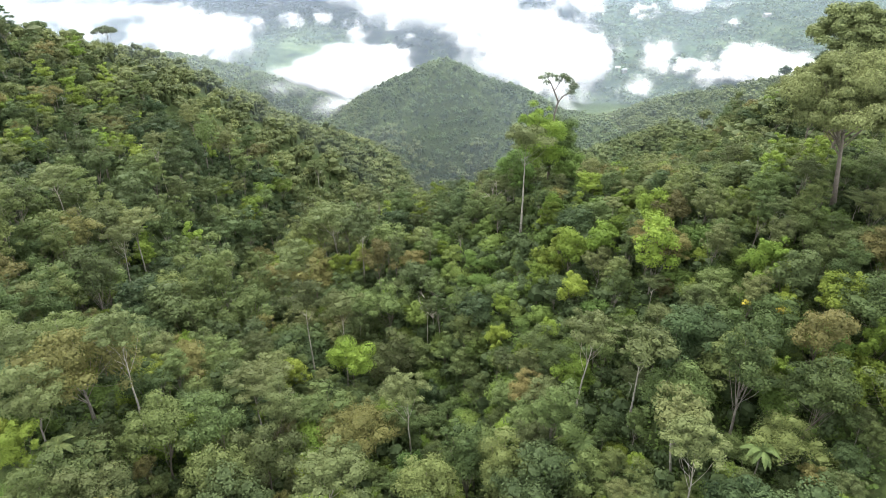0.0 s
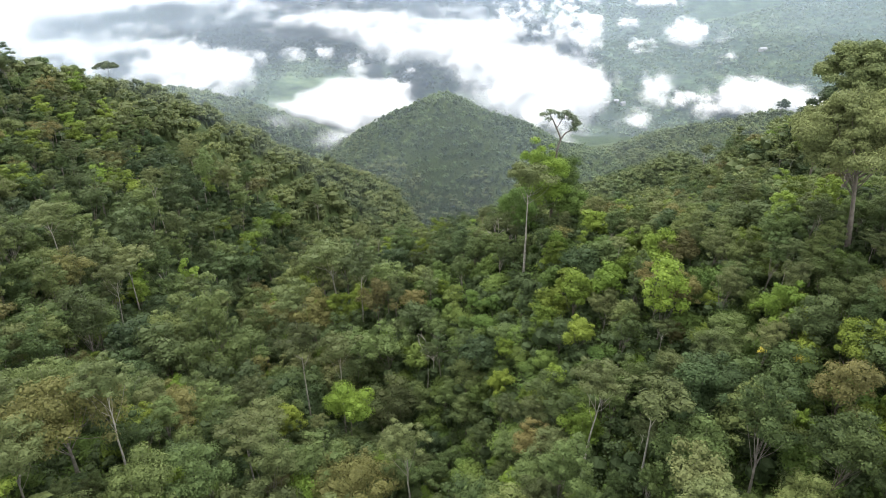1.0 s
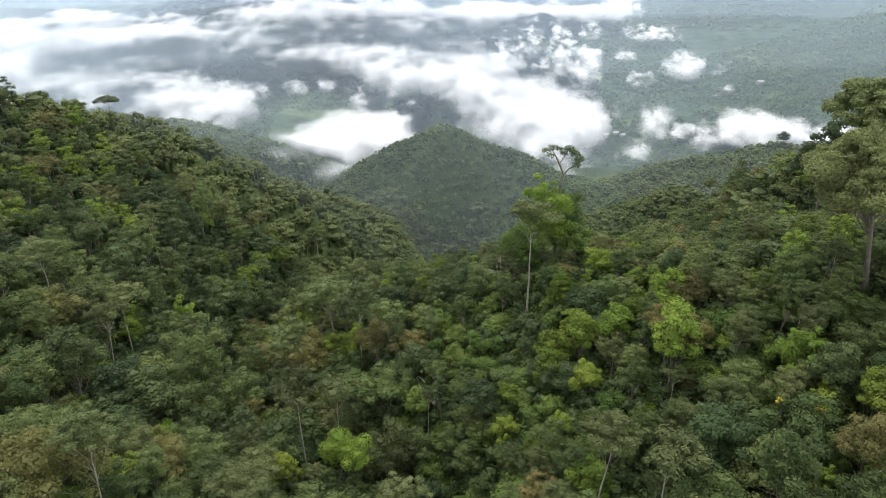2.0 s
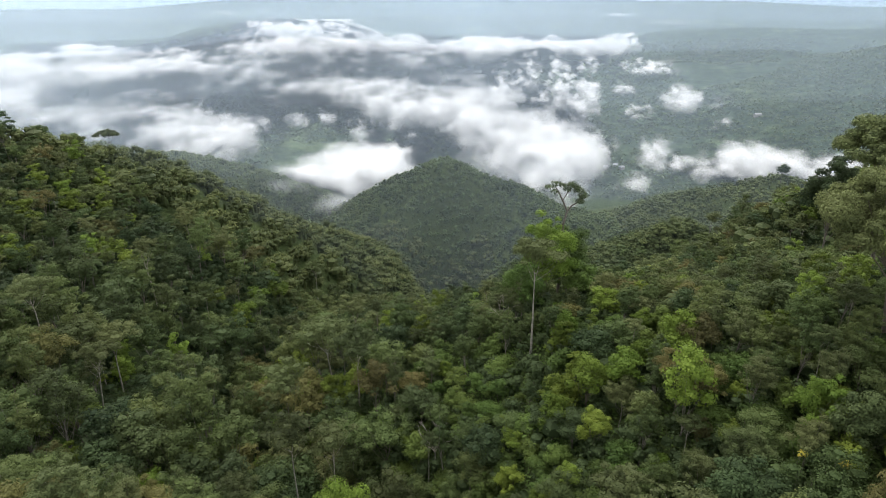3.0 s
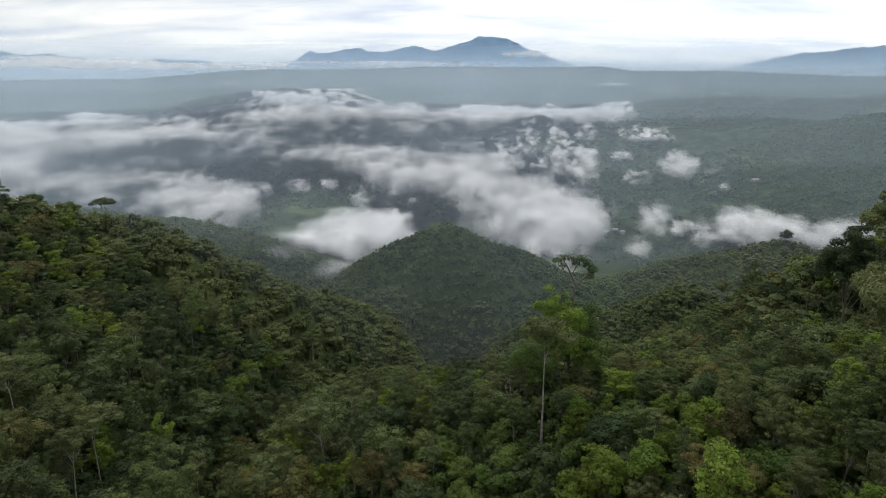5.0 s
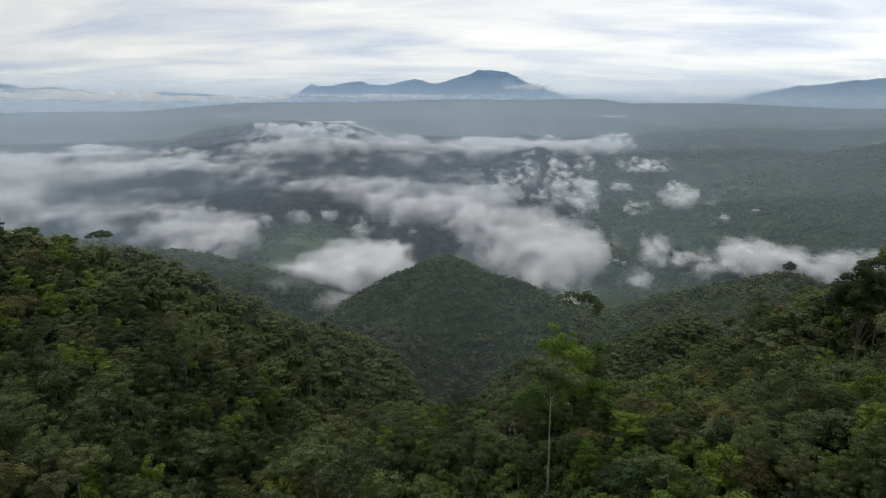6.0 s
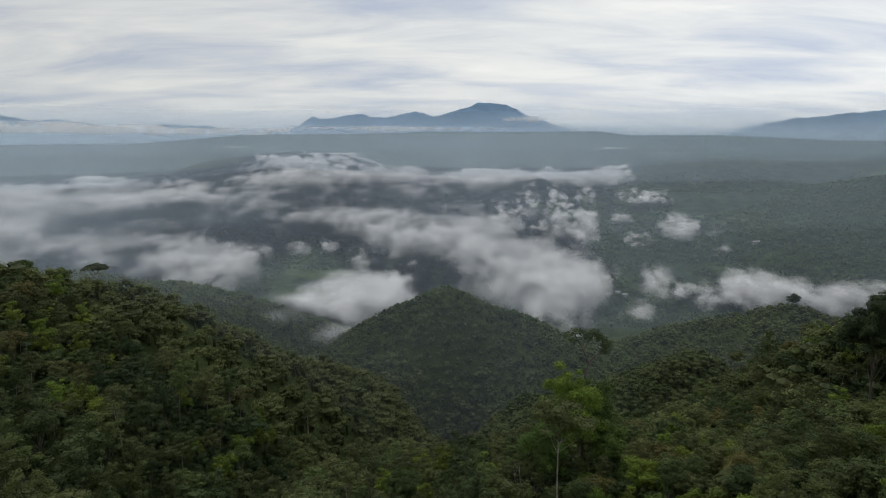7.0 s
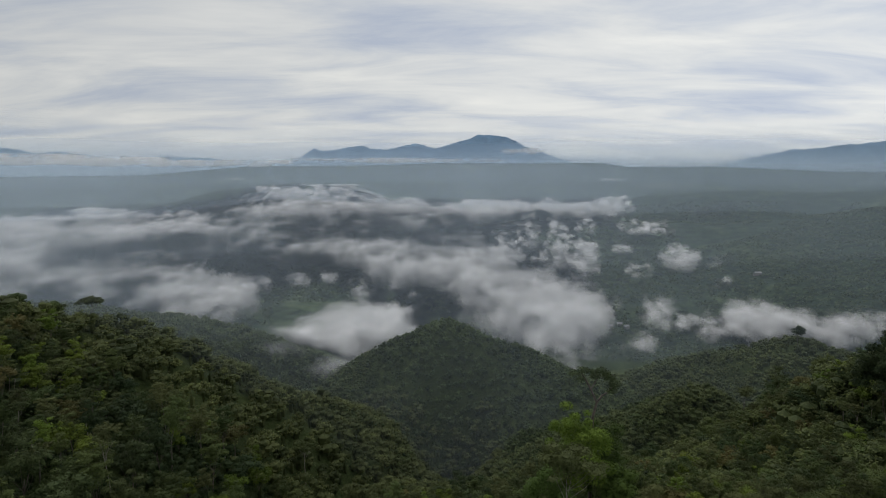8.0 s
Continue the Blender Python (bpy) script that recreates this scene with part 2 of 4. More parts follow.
def ground_material():
    """Leaf litter and low growth; far off, woods and clearings."""
    m, t = material("forest_ground")
    geo = node(t, "ShaderNodeNewGeometry")
    litter = node(t, "ShaderNodeTexNoise", Scale=0.5, Detail=8.0, Roughness=0.7)
    wire(t, geo, "Position", litter, 0)
    near = ramp(t, [(0.3, (.020, .028, .010)), (0.55, (.040, .058, .018)), (0.75, (.070, .066, .032))])
    wire(t, litter, "Fac", near, 0)
    woods = node(t, "ShaderNodeTexNoise", Scale=0.028, Detail=10.0, Roughness=0.68)
    wire(t, geo, "Position", woods, 0)
    fields = node(t, "ShaderNodeTexNoise", Scale=0.0042, Detail=6.0, Roughness=0.6)
    wire(t, geo, "Position", fields, 0)
    wood_col = ramp(t, [(0.35, (.009, .018, .009)), (0.55, (.022, .038, .017)), (0.72, (.046, .068, .028))])
    wire(t, woods, "Fac", wood_col, 0)
    field_col = ramp(t, [(0.35, (.020, .040, .015)), (0.65, (.075, .098, .042))])
    wire(t, woods, "Fac", field_col, 0)
    gate = ramp(t, [(0.55, (0, 0, 0)), (0.66, (1, 1, 1))])
    wire(t, fields, "Fac", gate, 0)
    far = colour_mix(t, gate, 0, wood_col, field_col)
    zone = named_value(t, "far_land")
    both = colour_mix(t, zone, "Fac", near, far, 2)
    bump = node(t, "ShaderNodeBump", Strength=1.0, Distance=9.0)
    wire(t, woods, "Fac", bump, "Height")
    face = node(t, "ShaderNodeBsdfPrincipled", Roughness=0.95)
    face.inputs["Specular IOR Level"].default_value = 0.1
    t.links.new(both.outputs[2], face.inputs["Base Color"])
    wire(t, bump, 0, face, "Normal")
    out = node(t, "ShaderNodeOutputMaterial")
    wire(t, face, 0, out, 0)
    return m


def mist_material(name, colour, size, low, high, most, mottle=1.0, back_part=0.5):
    """Water droplets in air: lets light by where the density is low, and scatters it where high."""
    m, t = material(name)
    geo = node(t, "ShaderNodeNewGeometry")
    thick = named_value(t, "droplets")
    drift = node(t, "ShaderNodeMapping", Scale=(1, .42, 1.25))
    wire(t, geo, "Position", drift, 0)
    puffs = node(t, "ShaderNodeTexNoise", Scale=1 / size, Detail=9.0, Roughness=0.63, Distortion=0.3)
    wire(t, drift, 0, puffs, 0)
    centred = maths(t, "SUBTRACT", b=0.5)
    wire(t, puffs, "Fac", centred, 0)
    summed = maths(t, "MULTIPLY_ADD", b=mottle)
    wire(t, centred, 0, summed, 0), wire(t, thick, "Fac", summed, 2)
    veil = node(t, "ShaderNodeMapRange")
    veil.interpolation_type = "SMOOTHSTEP" if mottle > .5 else "LINEAR"
    veil.inputs["From Min"].default_value, veil.inputs["From Max"].default_value = low, high
    veil.inputs["To Min"].default_value, veil.inputs["To Max"].default_value = 0.0, most
    wire(t, summed, 0, veil, 0)
    front = node(t, "ShaderNodeBsdfDiffuse", Color=(*colour, 1))
    back = node(t, "ShaderNodeBsdfTranslucent", Color=(*colour, 1))
    body = node(t, "ShaderNodeMixShader", Fac=back_part)
    wire(t, front, 0, body, 1), wire(t, back, 0, body, 2)
    gap = node(t, "ShaderNodeBsdfTransparent")
    mix = node(t, "ShaderNodeMixShader")
    wire(t, veil, 0, mix, 0), wire(t, gap, 0, mix, 1), wire(t, body, 0, mix, 2)
    out = node(t, "ShaderNodeOutputMaterial")
    wire(t, mix, 0, out, 0)
    return m


# ---------------------------------------------------------------- mesh helpers
def mesh_of(name, verts, faces, mat, values=None, smooth=False):
    """A mesh from arrays: verts (n, 3), faces (m, 3 or 4), values: named numbers for each vertex."""
    verts, faces = np.asarray(verts, np.float32), np.asarray(faces, np.int32)
    me = bpy.data.meshes.new(name)
    me.vertices.add(len(verts))
    me.vertices.foreach_set("co", verts.ravel())
    n, k = faces.shape
    me.loops.add(n * k)
    me.loops.foreach_set("vertex_index", faces.ravel())
    me.polygons.add(n)
    me.polygons.foreach_set("loop_start", np.arange(0, n * k, k, dtype=np.int32))
    me.polygons.foreach_set("use_smooth", np.full(n, smooth))
    for key, v in (values or {}).items():
        me.attributes.new(key, "FLOAT", "POINT").data.foreach_set("value", np.asarray(v, np.float32).ravel())
    me.materials.append(mat)
    me.update(calc_edges=True)
    return me


def grid_faces(rows, cols, wrap=False):
    i, j = np.meshgrid(np.arange(rows - 1), np.arange(cols if wrap else cols - 1), indexing="ij")
    j2 = (j + 1) % cols
    return np.stack([i * cols + j, i * cols + j2, (i + 1) * cols + j2, (i + 1) * cols + j], -1).reshape(-1, 4)


# ---------------------------------------------------------------- ground: one sheet to the horizon
def build_ground():
    front = np.arange(-62, 62, 0.4)
    rest = np.arange(62, 298, 4.0)
    az = np.radians(np.concatenate([front, rest]))
    r = np.concatenate([[1.5], np.geomspace(8, 4850, 330)])
    rr, aa = np.meshgrid(r, az, indexing="ij")
    x, y = rr * np.sin(aa), 45 + rr * np.cos(aa)
    z = land(x, y)
    far = np.clip((rr - 900) / 500, 0, 1)
    me = mesh_of("ground", np.stack([x, y, z], -1).reshape(-1, 3), grid_faces(len(r), len(az), True)[:, ::-1], ground_material(), {"far_land": far}, True)
    return tagged(new("ground", me), "forested slopes, ravine floor and wide hazy valley", "ground", kind="structure")


build_ground()


# ---------------------------------------------------------------- trees
def sphere_dirs(rng, n, low=-1.0):
    z = rng.uniform(low, 1, n)
    a = rng.uniform(0, 2 * np.pi, n)
    s = np.sqrt(1 - z * z)
    return np.stack([s * np.cos(a), s * np.sin(a), z], -1)


def leaves(rng, at, out, size, droop=0.25, slim=0.42, loose=.62):
    """Folded leaf sprays at points, facing roughly outward. Returns verts and faces (triangles)."""
    n = len(at)
    nrm = out + rng.normal(0, loose, (n, 3)) + np.array([0, 0, .45])
    nrm /= np.linalg.norm(nrm, axis=1)[:, None] + 1e-9
    axis = np.cross(nrm, rng.normal(0, 1, (n, 3)))
    axis += np.array([0, 0, -droop])
    axis /= np.linalg.norm(axis, axis=1)[:, None] + 1e-9
    side = np.cross(nrm, axis)
    s = (size * rng.uniform(.5, 1.45, n))[:, None]
    mid = at + axis * s * .45
    v = np.stack([at, mid + side * s * slim - nrm * s * .10, at + axis * s - nrm * s * .15, mid - side * s * slim - nrm * s * .10], 1)
    base = np.arange(n)[:, None] * 4
    f = np.concatenate([base + [0, 1, 2], base + [0, 2, 3]], 0)
    return v.reshape(-1, 3), f


def lump_arrays(rng, rows, rings=4, sides=7):
    """Closed uneven lumps of inner foliage. Rows of x, y, z, rx, rz; returns verts, triangles and the owner of each vertex."""
    rows = np.asarray(rows, float)
    lat = np.radians(np.linspace(86, -86, rings))
    lon = np.linspace(0, 2 * np.pi, sides, endpoint=False)
    unit = np.stack([np.cos(lat)[:, None] * np.cos(lon), np.cos(lat)[:, None] * np.sin(lon), np.repeat(np.sin(lat)[:, None], sides, 1)], -1).reshape(-1, 3)
    n, m = len(rows), len(unit)
    v = rows[:, None, :3] + unit[None] * rng.uniform(.78, 1.0, (n, m, 1)) * rows[:, None, [3, 3, 4]]
    quads = grid_faces(rings, sides, True)
    tris = np.concatenate([quads[:, [0, 2, 1]], quads[:, [0, 3, 2]]])
    return v.reshape(-1, 3), (tris[None] + m * np.arange(n)[:, None, None]).reshape(-1, 3), np.repeat(np.arange(n), m)


def crown_arrays(rng, clumps, per, size, droop=.25, slim=.42, inner=.56, low=-.55):
    """Clumps: rows of x, y, z and radii rx, rz. Leaf sprays cover each clump; inner: how far out its dense heart reaches."""
    clumps = np.asarray(clumps, float)
    n = len(clumps)
    tone = rng.uniform(0, 1, n)
    share = np.maximum(.3, clumps[:, 3] * clumps[:, 4])
    count = np.maximum(12, (per * n * share / share.sum()).astype(int))
    owner = np.repeat(np.arange(n), count)
    d = sphere_dirs(rng, len(owner), low)
    p = clumps[owner, :3] + d * rng.uniform(.74, 1.10, len(owner))[:, None] * clumps[owner][:, [3, 3, 4]]
    v, f = leaves(rng, p, d, size, droop, slim, .36)
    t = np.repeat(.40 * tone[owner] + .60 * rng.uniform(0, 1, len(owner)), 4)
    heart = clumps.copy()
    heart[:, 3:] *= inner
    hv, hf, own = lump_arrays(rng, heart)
    # hearts take a darker tint than the sprays: inner shade put into the colour
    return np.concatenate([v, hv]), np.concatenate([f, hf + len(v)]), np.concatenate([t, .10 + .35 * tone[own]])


def tube(points, radii, sides=6):
    """A tapered limb along points."""
    p = np.asarray(points, float)
    d = np.gradient(p, axis=0)
    d /= np.linalg.norm(d, axis=1)[:, None] + 1e-9
    u = np.cross(d, [.31, .95, .05])
    u /= np.linalg.norm(u, axis=1)[:, None] + 1e-9
    w = np.cross(d, u)
    a = np.linspace(0, 2 * np.pi, sides, endpoint=False)
    ring = u[:, None] * np.cos(a)[None, :, None] + w[:, None] * np.sin(a)[None, :, None]
    v = p[:, None] + ring * np.asarray(radii)[:, None, None]
    return v.reshape(-1, 3), grid_faces(len(p), sides, True)


def wood_arrays(rng, height, radius, limbs, bend=0.6, start=.45):
    """A trunk with root flare and limbs that reach to the given points."""
    k = 7
    s = np.linspace(0, 1, k)
    wob = np.cumsum(rng.normal(0, bend / k, (k, 2)), 0) * s[:, None]
    line = np.stack([wob[:, 0] * 2, wob[:, 1] * 2, -2 + s * (height + 2)], -1)
    rad = radius * (1.0 - .72 * s) * (1 + .6 * np.exp(-s * 9))
    vs, fs, at = [], [], 0
    v, f = tube(line, rad, 7)
    vs.append(v), fs.append(f)
    at += len(v)
    for end in limbs:
        end = np.asarray(end, float)
        u = np.clip(start + rng.uniform(0, .4), 0, .98)
        a = np.array([np.interp(u, s, line[:, c]) for c in range(3)])
        if end[2] < a[2] + .5:
            a[2] = max(end[2] - 1.5, height * .3)
        mid = (a + end) / 2 + np.array([0, 0, -.08 * np.linalg.norm(end - a)]) + rng.normal(0, .25, 3)
        r0 = radius * .30 * (1 - .5 * u)
        v, f = tube([a, mid, end], [r0, r0 * .65, r0 * .25], 5)
        vs.append(v), fs.append(f + at)
        at += len(v)
    return np.concatenate(vs), np.concatenate(fs)


def dome_clumps(rng, n, radius, low, high, clump, flat=.8, base=-.35, gaps=.12):
    """Lobes of foliage of mixed sizes round a crown of that radius between two heights; a few boughs stand out of its outline."""
    rows, mid, half = [], (low + high) / 2, (high - low) / 2
    lop = rng.normal(0, .16, 2) * radius
    for i in range(n):
        if rng.uniform() < gaps:
            continue
        z = 1 - (1 - base) * (i + .5) / n
        a = i * 2.39996 + rng.uniform(-1.1, 1.1)
        s = clump * rng.choice((.5, .72, 1.0, 1.25), p=(.3, .3, .28, .12)) * rng.uniform(.85, 1.15)
        q = math.sqrt(max(0, 1 - z * z)) * rng.uniform(.55, 1.12) * (1.22 if rng.uniform() < .15 else 1)
        rows.append((q * (radius - s * .6) * math.cos(a) + lop[0] * z, q * (radius - s * .6) * math.sin(a) + lop[1] * z,
                     mid + z * (half - s * .4) * rng.uniform(.55, 1.12), s, s * flat * rng.uniform(.7, 1.1)))
    rows.append((0, 0, mid, radius * .42, half * .5))
    return rows


def tree_model(seed, height, radius, crown_from, n, clump, per, size, leaf, bark, trunk, flat=.8, droop=.25, slim=.42, inner=.56, bend=.6, base=-.35, gaps=.12):
    """The two meshes of one kind of tree: wood and crown. The foot is at the origin."""
    rng = np.random.default_rng(seed)
    clumps = dome_clumps(rng, n, radius, height * crown_from, height, clump * radius, flat, base, gaps)
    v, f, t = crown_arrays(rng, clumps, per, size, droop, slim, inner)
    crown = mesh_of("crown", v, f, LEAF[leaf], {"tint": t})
    v, f = wood_arrays(rng, height * (crown_from * .6 + .3), trunk, [c[:3] for c in clumps[:-1:3]] if crown_from > .1 else [], bend, .3 + .65 * crown_from)
    wood = mesh_of("trunk", v, f, bark, smooth=True)
    return wood, crown


def plant_tree(name, model, x, y, z, turn=0.0, size=1.0, tall=1.0, label="", category="tree", group="", lean=(0, 0)):
    wood, crown = model
    root = new(name)
    root.empty_display_size = 0.3
    root.matrix_basis = pose(x, y, z, lean[0], lean[1], turn) @ Matrix.Diagonal((size, size, size * tall, 1))
    for part_name, me in (("trunk", wood), ("crown", crown)):
        ob = new(part_name, me)
        ob.parent = root
    return tagged(root, label, category, group)


# kinds of tree: the shares are for the mixed forest
KINDS = {
    "broadleaf_tree": dict(label="dense mid-green broadleaf tree with a domed crown", share=.19, height=17, radius=5.2, crown_from=.25, n=18, clump=.38, per=150, size=.40, leaf="mid", bark=BARK_DARK, trunk=.26),
    "shade_tree": dict(label="dark green rainforest tree with a heavy crown", share=.16, height=16, radius=5.4, crown_from=.2, n=18, clump=.40, per=140, size=.46, leaf="deep", bark=BARK_DARK, trunk=.28),
    "tall_tree": dict(label="tall green forest tree with an uneven lobed crown", share=.15, height=22, radius=4.6, crown_from=.3, n=19, clump=.40, per=140, size=.40, leaf="mid", bark=BARK_GREY, trunk=.28, gaps=.2),
    "grey_tree": dict(label="grey-olive airy tree with fine pale foliage", share=.12, height=19, radius=4.7, crown_from=.32, n=20, clump=.36, per=150, size=.34, leaf="olive", bark=BARK_GREY, trunk=.22, gaps=.15),
    "umbrella_tree": dict(label="tall pale-trunked tree with a flat layered crown", share=.04, height=24, radius=5.2, crown_from=.66, n=18, clump=.32, per=140, size=.38, leaf="olive", bark=BARK_PALE, trunk=.24, flat=.5, base=.05, gaps=.15),
    "fresh_tree": dict(label="bright yellow-green young broadleaf tree", share=.10, height=13, radius=4.0, crown_from=.15, n=17, clump=.40, per=140, size=.40, leaf="fresh", bark=BARK_DARK, trunk=.2),
    "bronze_tree": dict(label="bronze-green tree with brownish new leaves", share=.04, height=17, radius=5.2, crown_from=.35, n=18, clump=.36, per=140, size=.38, leaf="brown", bark=BARK_DARK, trunk=.24),
    "shrub": dict(label="low leafy shrub smothered in climbing plants", share=.15, height=7, radius=3.4, crown_from=.02, n=13, clump=.46, per=110, size=.44, leaf="bush", bark=BARK_DARK, trunk=.12, base=-.1),
}


def kind_models(level, seeds, label, share, per, size, n, **shape):
    """Models of one kind; the farther off they stand, the fewer and larger their leaf sprays."""
    less, grow = ((2.0, .66), (1.3, .80), (.95, .92))[level]
    return [tree_model(s, **{**shape, "clump": shape["clump"] * .80, "height": shape["height"] * h, "radius": shape["radius"] * w}, n=int(n * 2.1) - 6 * level, per=int(per * less * .8), size=size * grow) for s, h, w in seeds]


SHAPES = ((0, 1, 1), (10, 1.15, .85), (20, .85, 1.15))
MODELS = [{k: kind_models(level, [(11 + i + 30 * level + a, h, w) for a, h, w in SHAPES], **v) for i, (k, v) in enumerate(KINDS.items())} for level in range(3)]


def tree_sites(x0, x1, y0, y1, step, seed):
    rng = np.random.default_rng(seed)
    gx, gy = np.meshgrid(np.arange(x0, x1, step), np.arange(y0, y1, step))
    gx = gx + rng.uniform(-.48, .48, gx.shape) * step
    gy = gy + rng.uniform(-.48, .48, gy.shape) * step
    return gx.ravel(), gy.ravel(), rng


def in_view_wedge(x, y, margin=10):
    """The wedge of land ahead that the flight looks over."""
    return np.abs(x) < (y + 15) * .74 + margin


class Plot:
    """Keeps trees apart: a site is free when no crown stands nearer than the two radii allow."""
    def __init__(self, cell=8.0):
        self.cell, self.cells = cell, {}

    def free(self, x, y, r, squeeze):
        i, j = int(x // self.cell), int(y // self.cell)
        for a in range(i - 2, i + 3):
            for b in range(j - 2, j + 3):
                for px, py, pr in self.cells.get((a, b), ()):
                    if (px - x) ** 2 + (py - y) ** 2 < ((pr + r) * squeeze) ** 2:
                        return False
        return True

    def take(self, x, y, r):
        self.cells.setdefault((int(x // self.cell), int(y // self.cell)), []).append((x, y, r))


PLOT = Plot()
OPEN_FRONT = []          # ground before the trees that stand out: only low growth there


def plant_forest():
    names = list(KINDS)
    shares = np.array([KINDS[k]["share"] for k in names])
    shares = shares / shares.sum()
    count = dict.fromkeys(names, 0)
    for near, (x0, x1, y0, y1, squeeze, tries) in ((True, (-175, 150, 30, 215, .50, 14000)), (False, (-290, 245, 215, 370, .62, 9000))):
        rng = np.random.default_rng(5 if near else 6)
        gx, gy = rng.uniform(x0, x1, tries), rng.uniform(y0, y1, tries)
        keep = in_view_wedge(gx, gy)
        gx, gy = gx[keep], gy[keep]
        gz = land(gx, gy)
        sizes = np.sort(np.clip(rng.lognormal(-.16, .26, len(gx)), .5, 1.35))[::-1]
        for x, y, z, s in zip(gx, gy, gz, sizes):
            if y > 150 and x < -35:
                s *= 1.25          # the older forest of the long slope
            thicket = math.exp(-((x - 16) / 30) ** 2 - ((y - 150) / 30) ** 2)
            p = shares.copy()
            p[-1] += 1.6 * thicket
            p[5] += .25 * thicket
            k = rng.choice(len(names), p=p / p.sum())
            key = names[k]
            tall = rng.uniform(.76, 1.0)
            if x < -150:
                s = min(s, 21.0 / KINDS[key]["height"])     # an even crest
            if x > -12 and 105 < y < 330:
                s = min(s, 16.0 / KINDS[key]["height"])     # lower growth along the spur
            if any(abs(x - a * y / c) < w and c - 26 < y < c for a, c, w in OPEN_FRONT):
                s = min(s, .55)
            r = KINDS[key]["radius"] * s
            if count[key] >= 300 or not PLOT.free(x, y, r, squeeze):
                continue
            PLOT.take(x, y, r)
            count[key] += 1
            models = MODELS[0 if y < 138 else 1 if near else 2][key]
            plant_tree(key, models[rng.integers(len(models))], x, y, z, rng.uniform(0, 360), s, tall, KINDS[key]["label"], "tree" if key != "shrub" else "shrub",
                       "rainforest trees" if key != "shrub" else "shrubs", (rng.uniform(-5, 5), rng.uniform(-5, 5)))
    return count


def key_tree(name, label, x, y, top, radius, seed, lean=(0, 0), category="tree", clear=True, turn=None, **shape):
    """A tree that stands out of the forest, its own model at its own place; top: the height of its crown above the datum."""
    z = float(land(np.array([x]), np.array([y]))[0])
    height = top - z
    shape["per"] = int(shape.get("per", 150) * max(1.0, radius / 5.5))     # broad crowns carry more leaves
    model = tree_model(seed, height, radius, **{**dict(crown_from=.3, n=22, clump=.34, per=150, size=.42, leaf="mid", bark=BARK_GREY, trunk=.3), **shape})
    PLOT.take(x, y, radius * (1.05 if clear else .55))
    if y < 230 and clear:
        OPEN_FRONT.append((x, y, radius * .8))
    return plant_tree(name, model, x, y, z, 37.0 * seed % 360 if turn is None else turn, 1.0, 1.0, label, category, "", lean)


FLAT = dict(crown_from=.7, flat=.5, base=.05, clump=.30, leaf="olive", bark=BARK_PALE)
key_tree("lime_tree", "bright lime-green tree with a full round crown", -25, 134, 13.5, 7, 301, crown_from=.42, n=26, leaf="lush", per=260, size=.36)
key_tree("umbrella_tree", "tall tree with a pale feathery flat crown", -37, 141, 28, 7, 302, **FLAT, trunk=.32)
key_tree("umbrella_tree", "tall tree with a pale feathery flat crown", -29, 147, 21.5, 7, 303, **FLAT, trunk=.28)
key_tree("vine_tree", "tall bright green tree draped in climbing plants", 31, 200, 61, 9, 304, crown_from=.02, n=44, clump=.30, leaf="lush", per=260, size=.42, gaps=.05)
key_tree("vine_tree", "bright green tree smothered in climbers", 24, 193, 48, 6.5, 329, clear=False, crown_from=.02, n=30, clump=.34, leaf="bush", per=220, size=.42)
key_tree("vine_tree", "bright green tree smothered in climbers", 40, 206, 54, 7, 330, clear=False, crown_from=.02, n=30, clump=.34, leaf="bush", per=220, size=.42)
key_tree("vine_tree", "green column of climbers over an old tree", 42, 196, 45, 5.5, 305, crown_from=.1, n=26, clump=.36, leaf="bush", size=.5)
key_tree("umbrella_tree", "pale-trunked tree with a thin spreading crown", 24, 172, 61, 8, 306, **FLAT, trunk=.36)
key_tree("giant_tree", "giant forest tree with a towering grey-green crown", 89, 129, 91, 11.5, 307, turn=0, lean=(0, -10), clear=False, crown_from=.56, base=-.7, n=130, clump=.22, leaf="pale", bend=.06, bark=BARK_DARK, trunk=.75, per=300, size=.34, gaps=.1, droop=.6)
key_tree("giant_tree", "giant spreading tree with flat layered boughs", 103, 158, 95, 11.5, 333, clear=False, crown_from=.66, base=-.3, flat=.6, n=110, clump=.22, leaf="pale", bend=.06, bark=BARK_DARK, trunk=.8, per=200, size=.42, gaps=.2)
key_tree("giant_tree", "giant dark forest tree with a layered crown", 159, 264, 61, 11, 308, crown_from=.35, n=60, clump=.28, leaf="deep", bark=BARK_DARK, trunk=.6, per=150, size=.65, flat=.6, gaps=.1)
key_tree("tall_tree", "tall dark tree on the crest of the slope", 182, 276, 42, 8, 331, leaf="deep", n=26, per=120, size=.65, bark=BARK_DARK, trunk=.45)
key_tree("tall_tree", "tall green tree on the crest of the slope", 172, 274, 46, 8, 332, leaf="mid", n=26, per=120, size=.65, bark=BARK_DARK, trunk=.45)
key_tree("umbrella_tree", "tall tree with a bare pale trunk", -114, 206, 16.5, 7.5, 309, **FLAT, trunk=.4)
key_tree("umbrella_tree", "slender tree with a bare pale trunk", -98, 219, -2.5, 5, 310, **FLAT, trunk=.3)
key_tree("umbrella_tree", "slender tree with a bare pale trunk", -89, 221, -10, 4.2, 311, **FLAT, trunk=.26)
key_tree("bronze_tree", "broad bronze-green tree with a wide crown", -77, 102, 41.5, 12, 312, crown_from=.35, n=40, clump=.24, leaf="brown", per=150, trunk=.5)
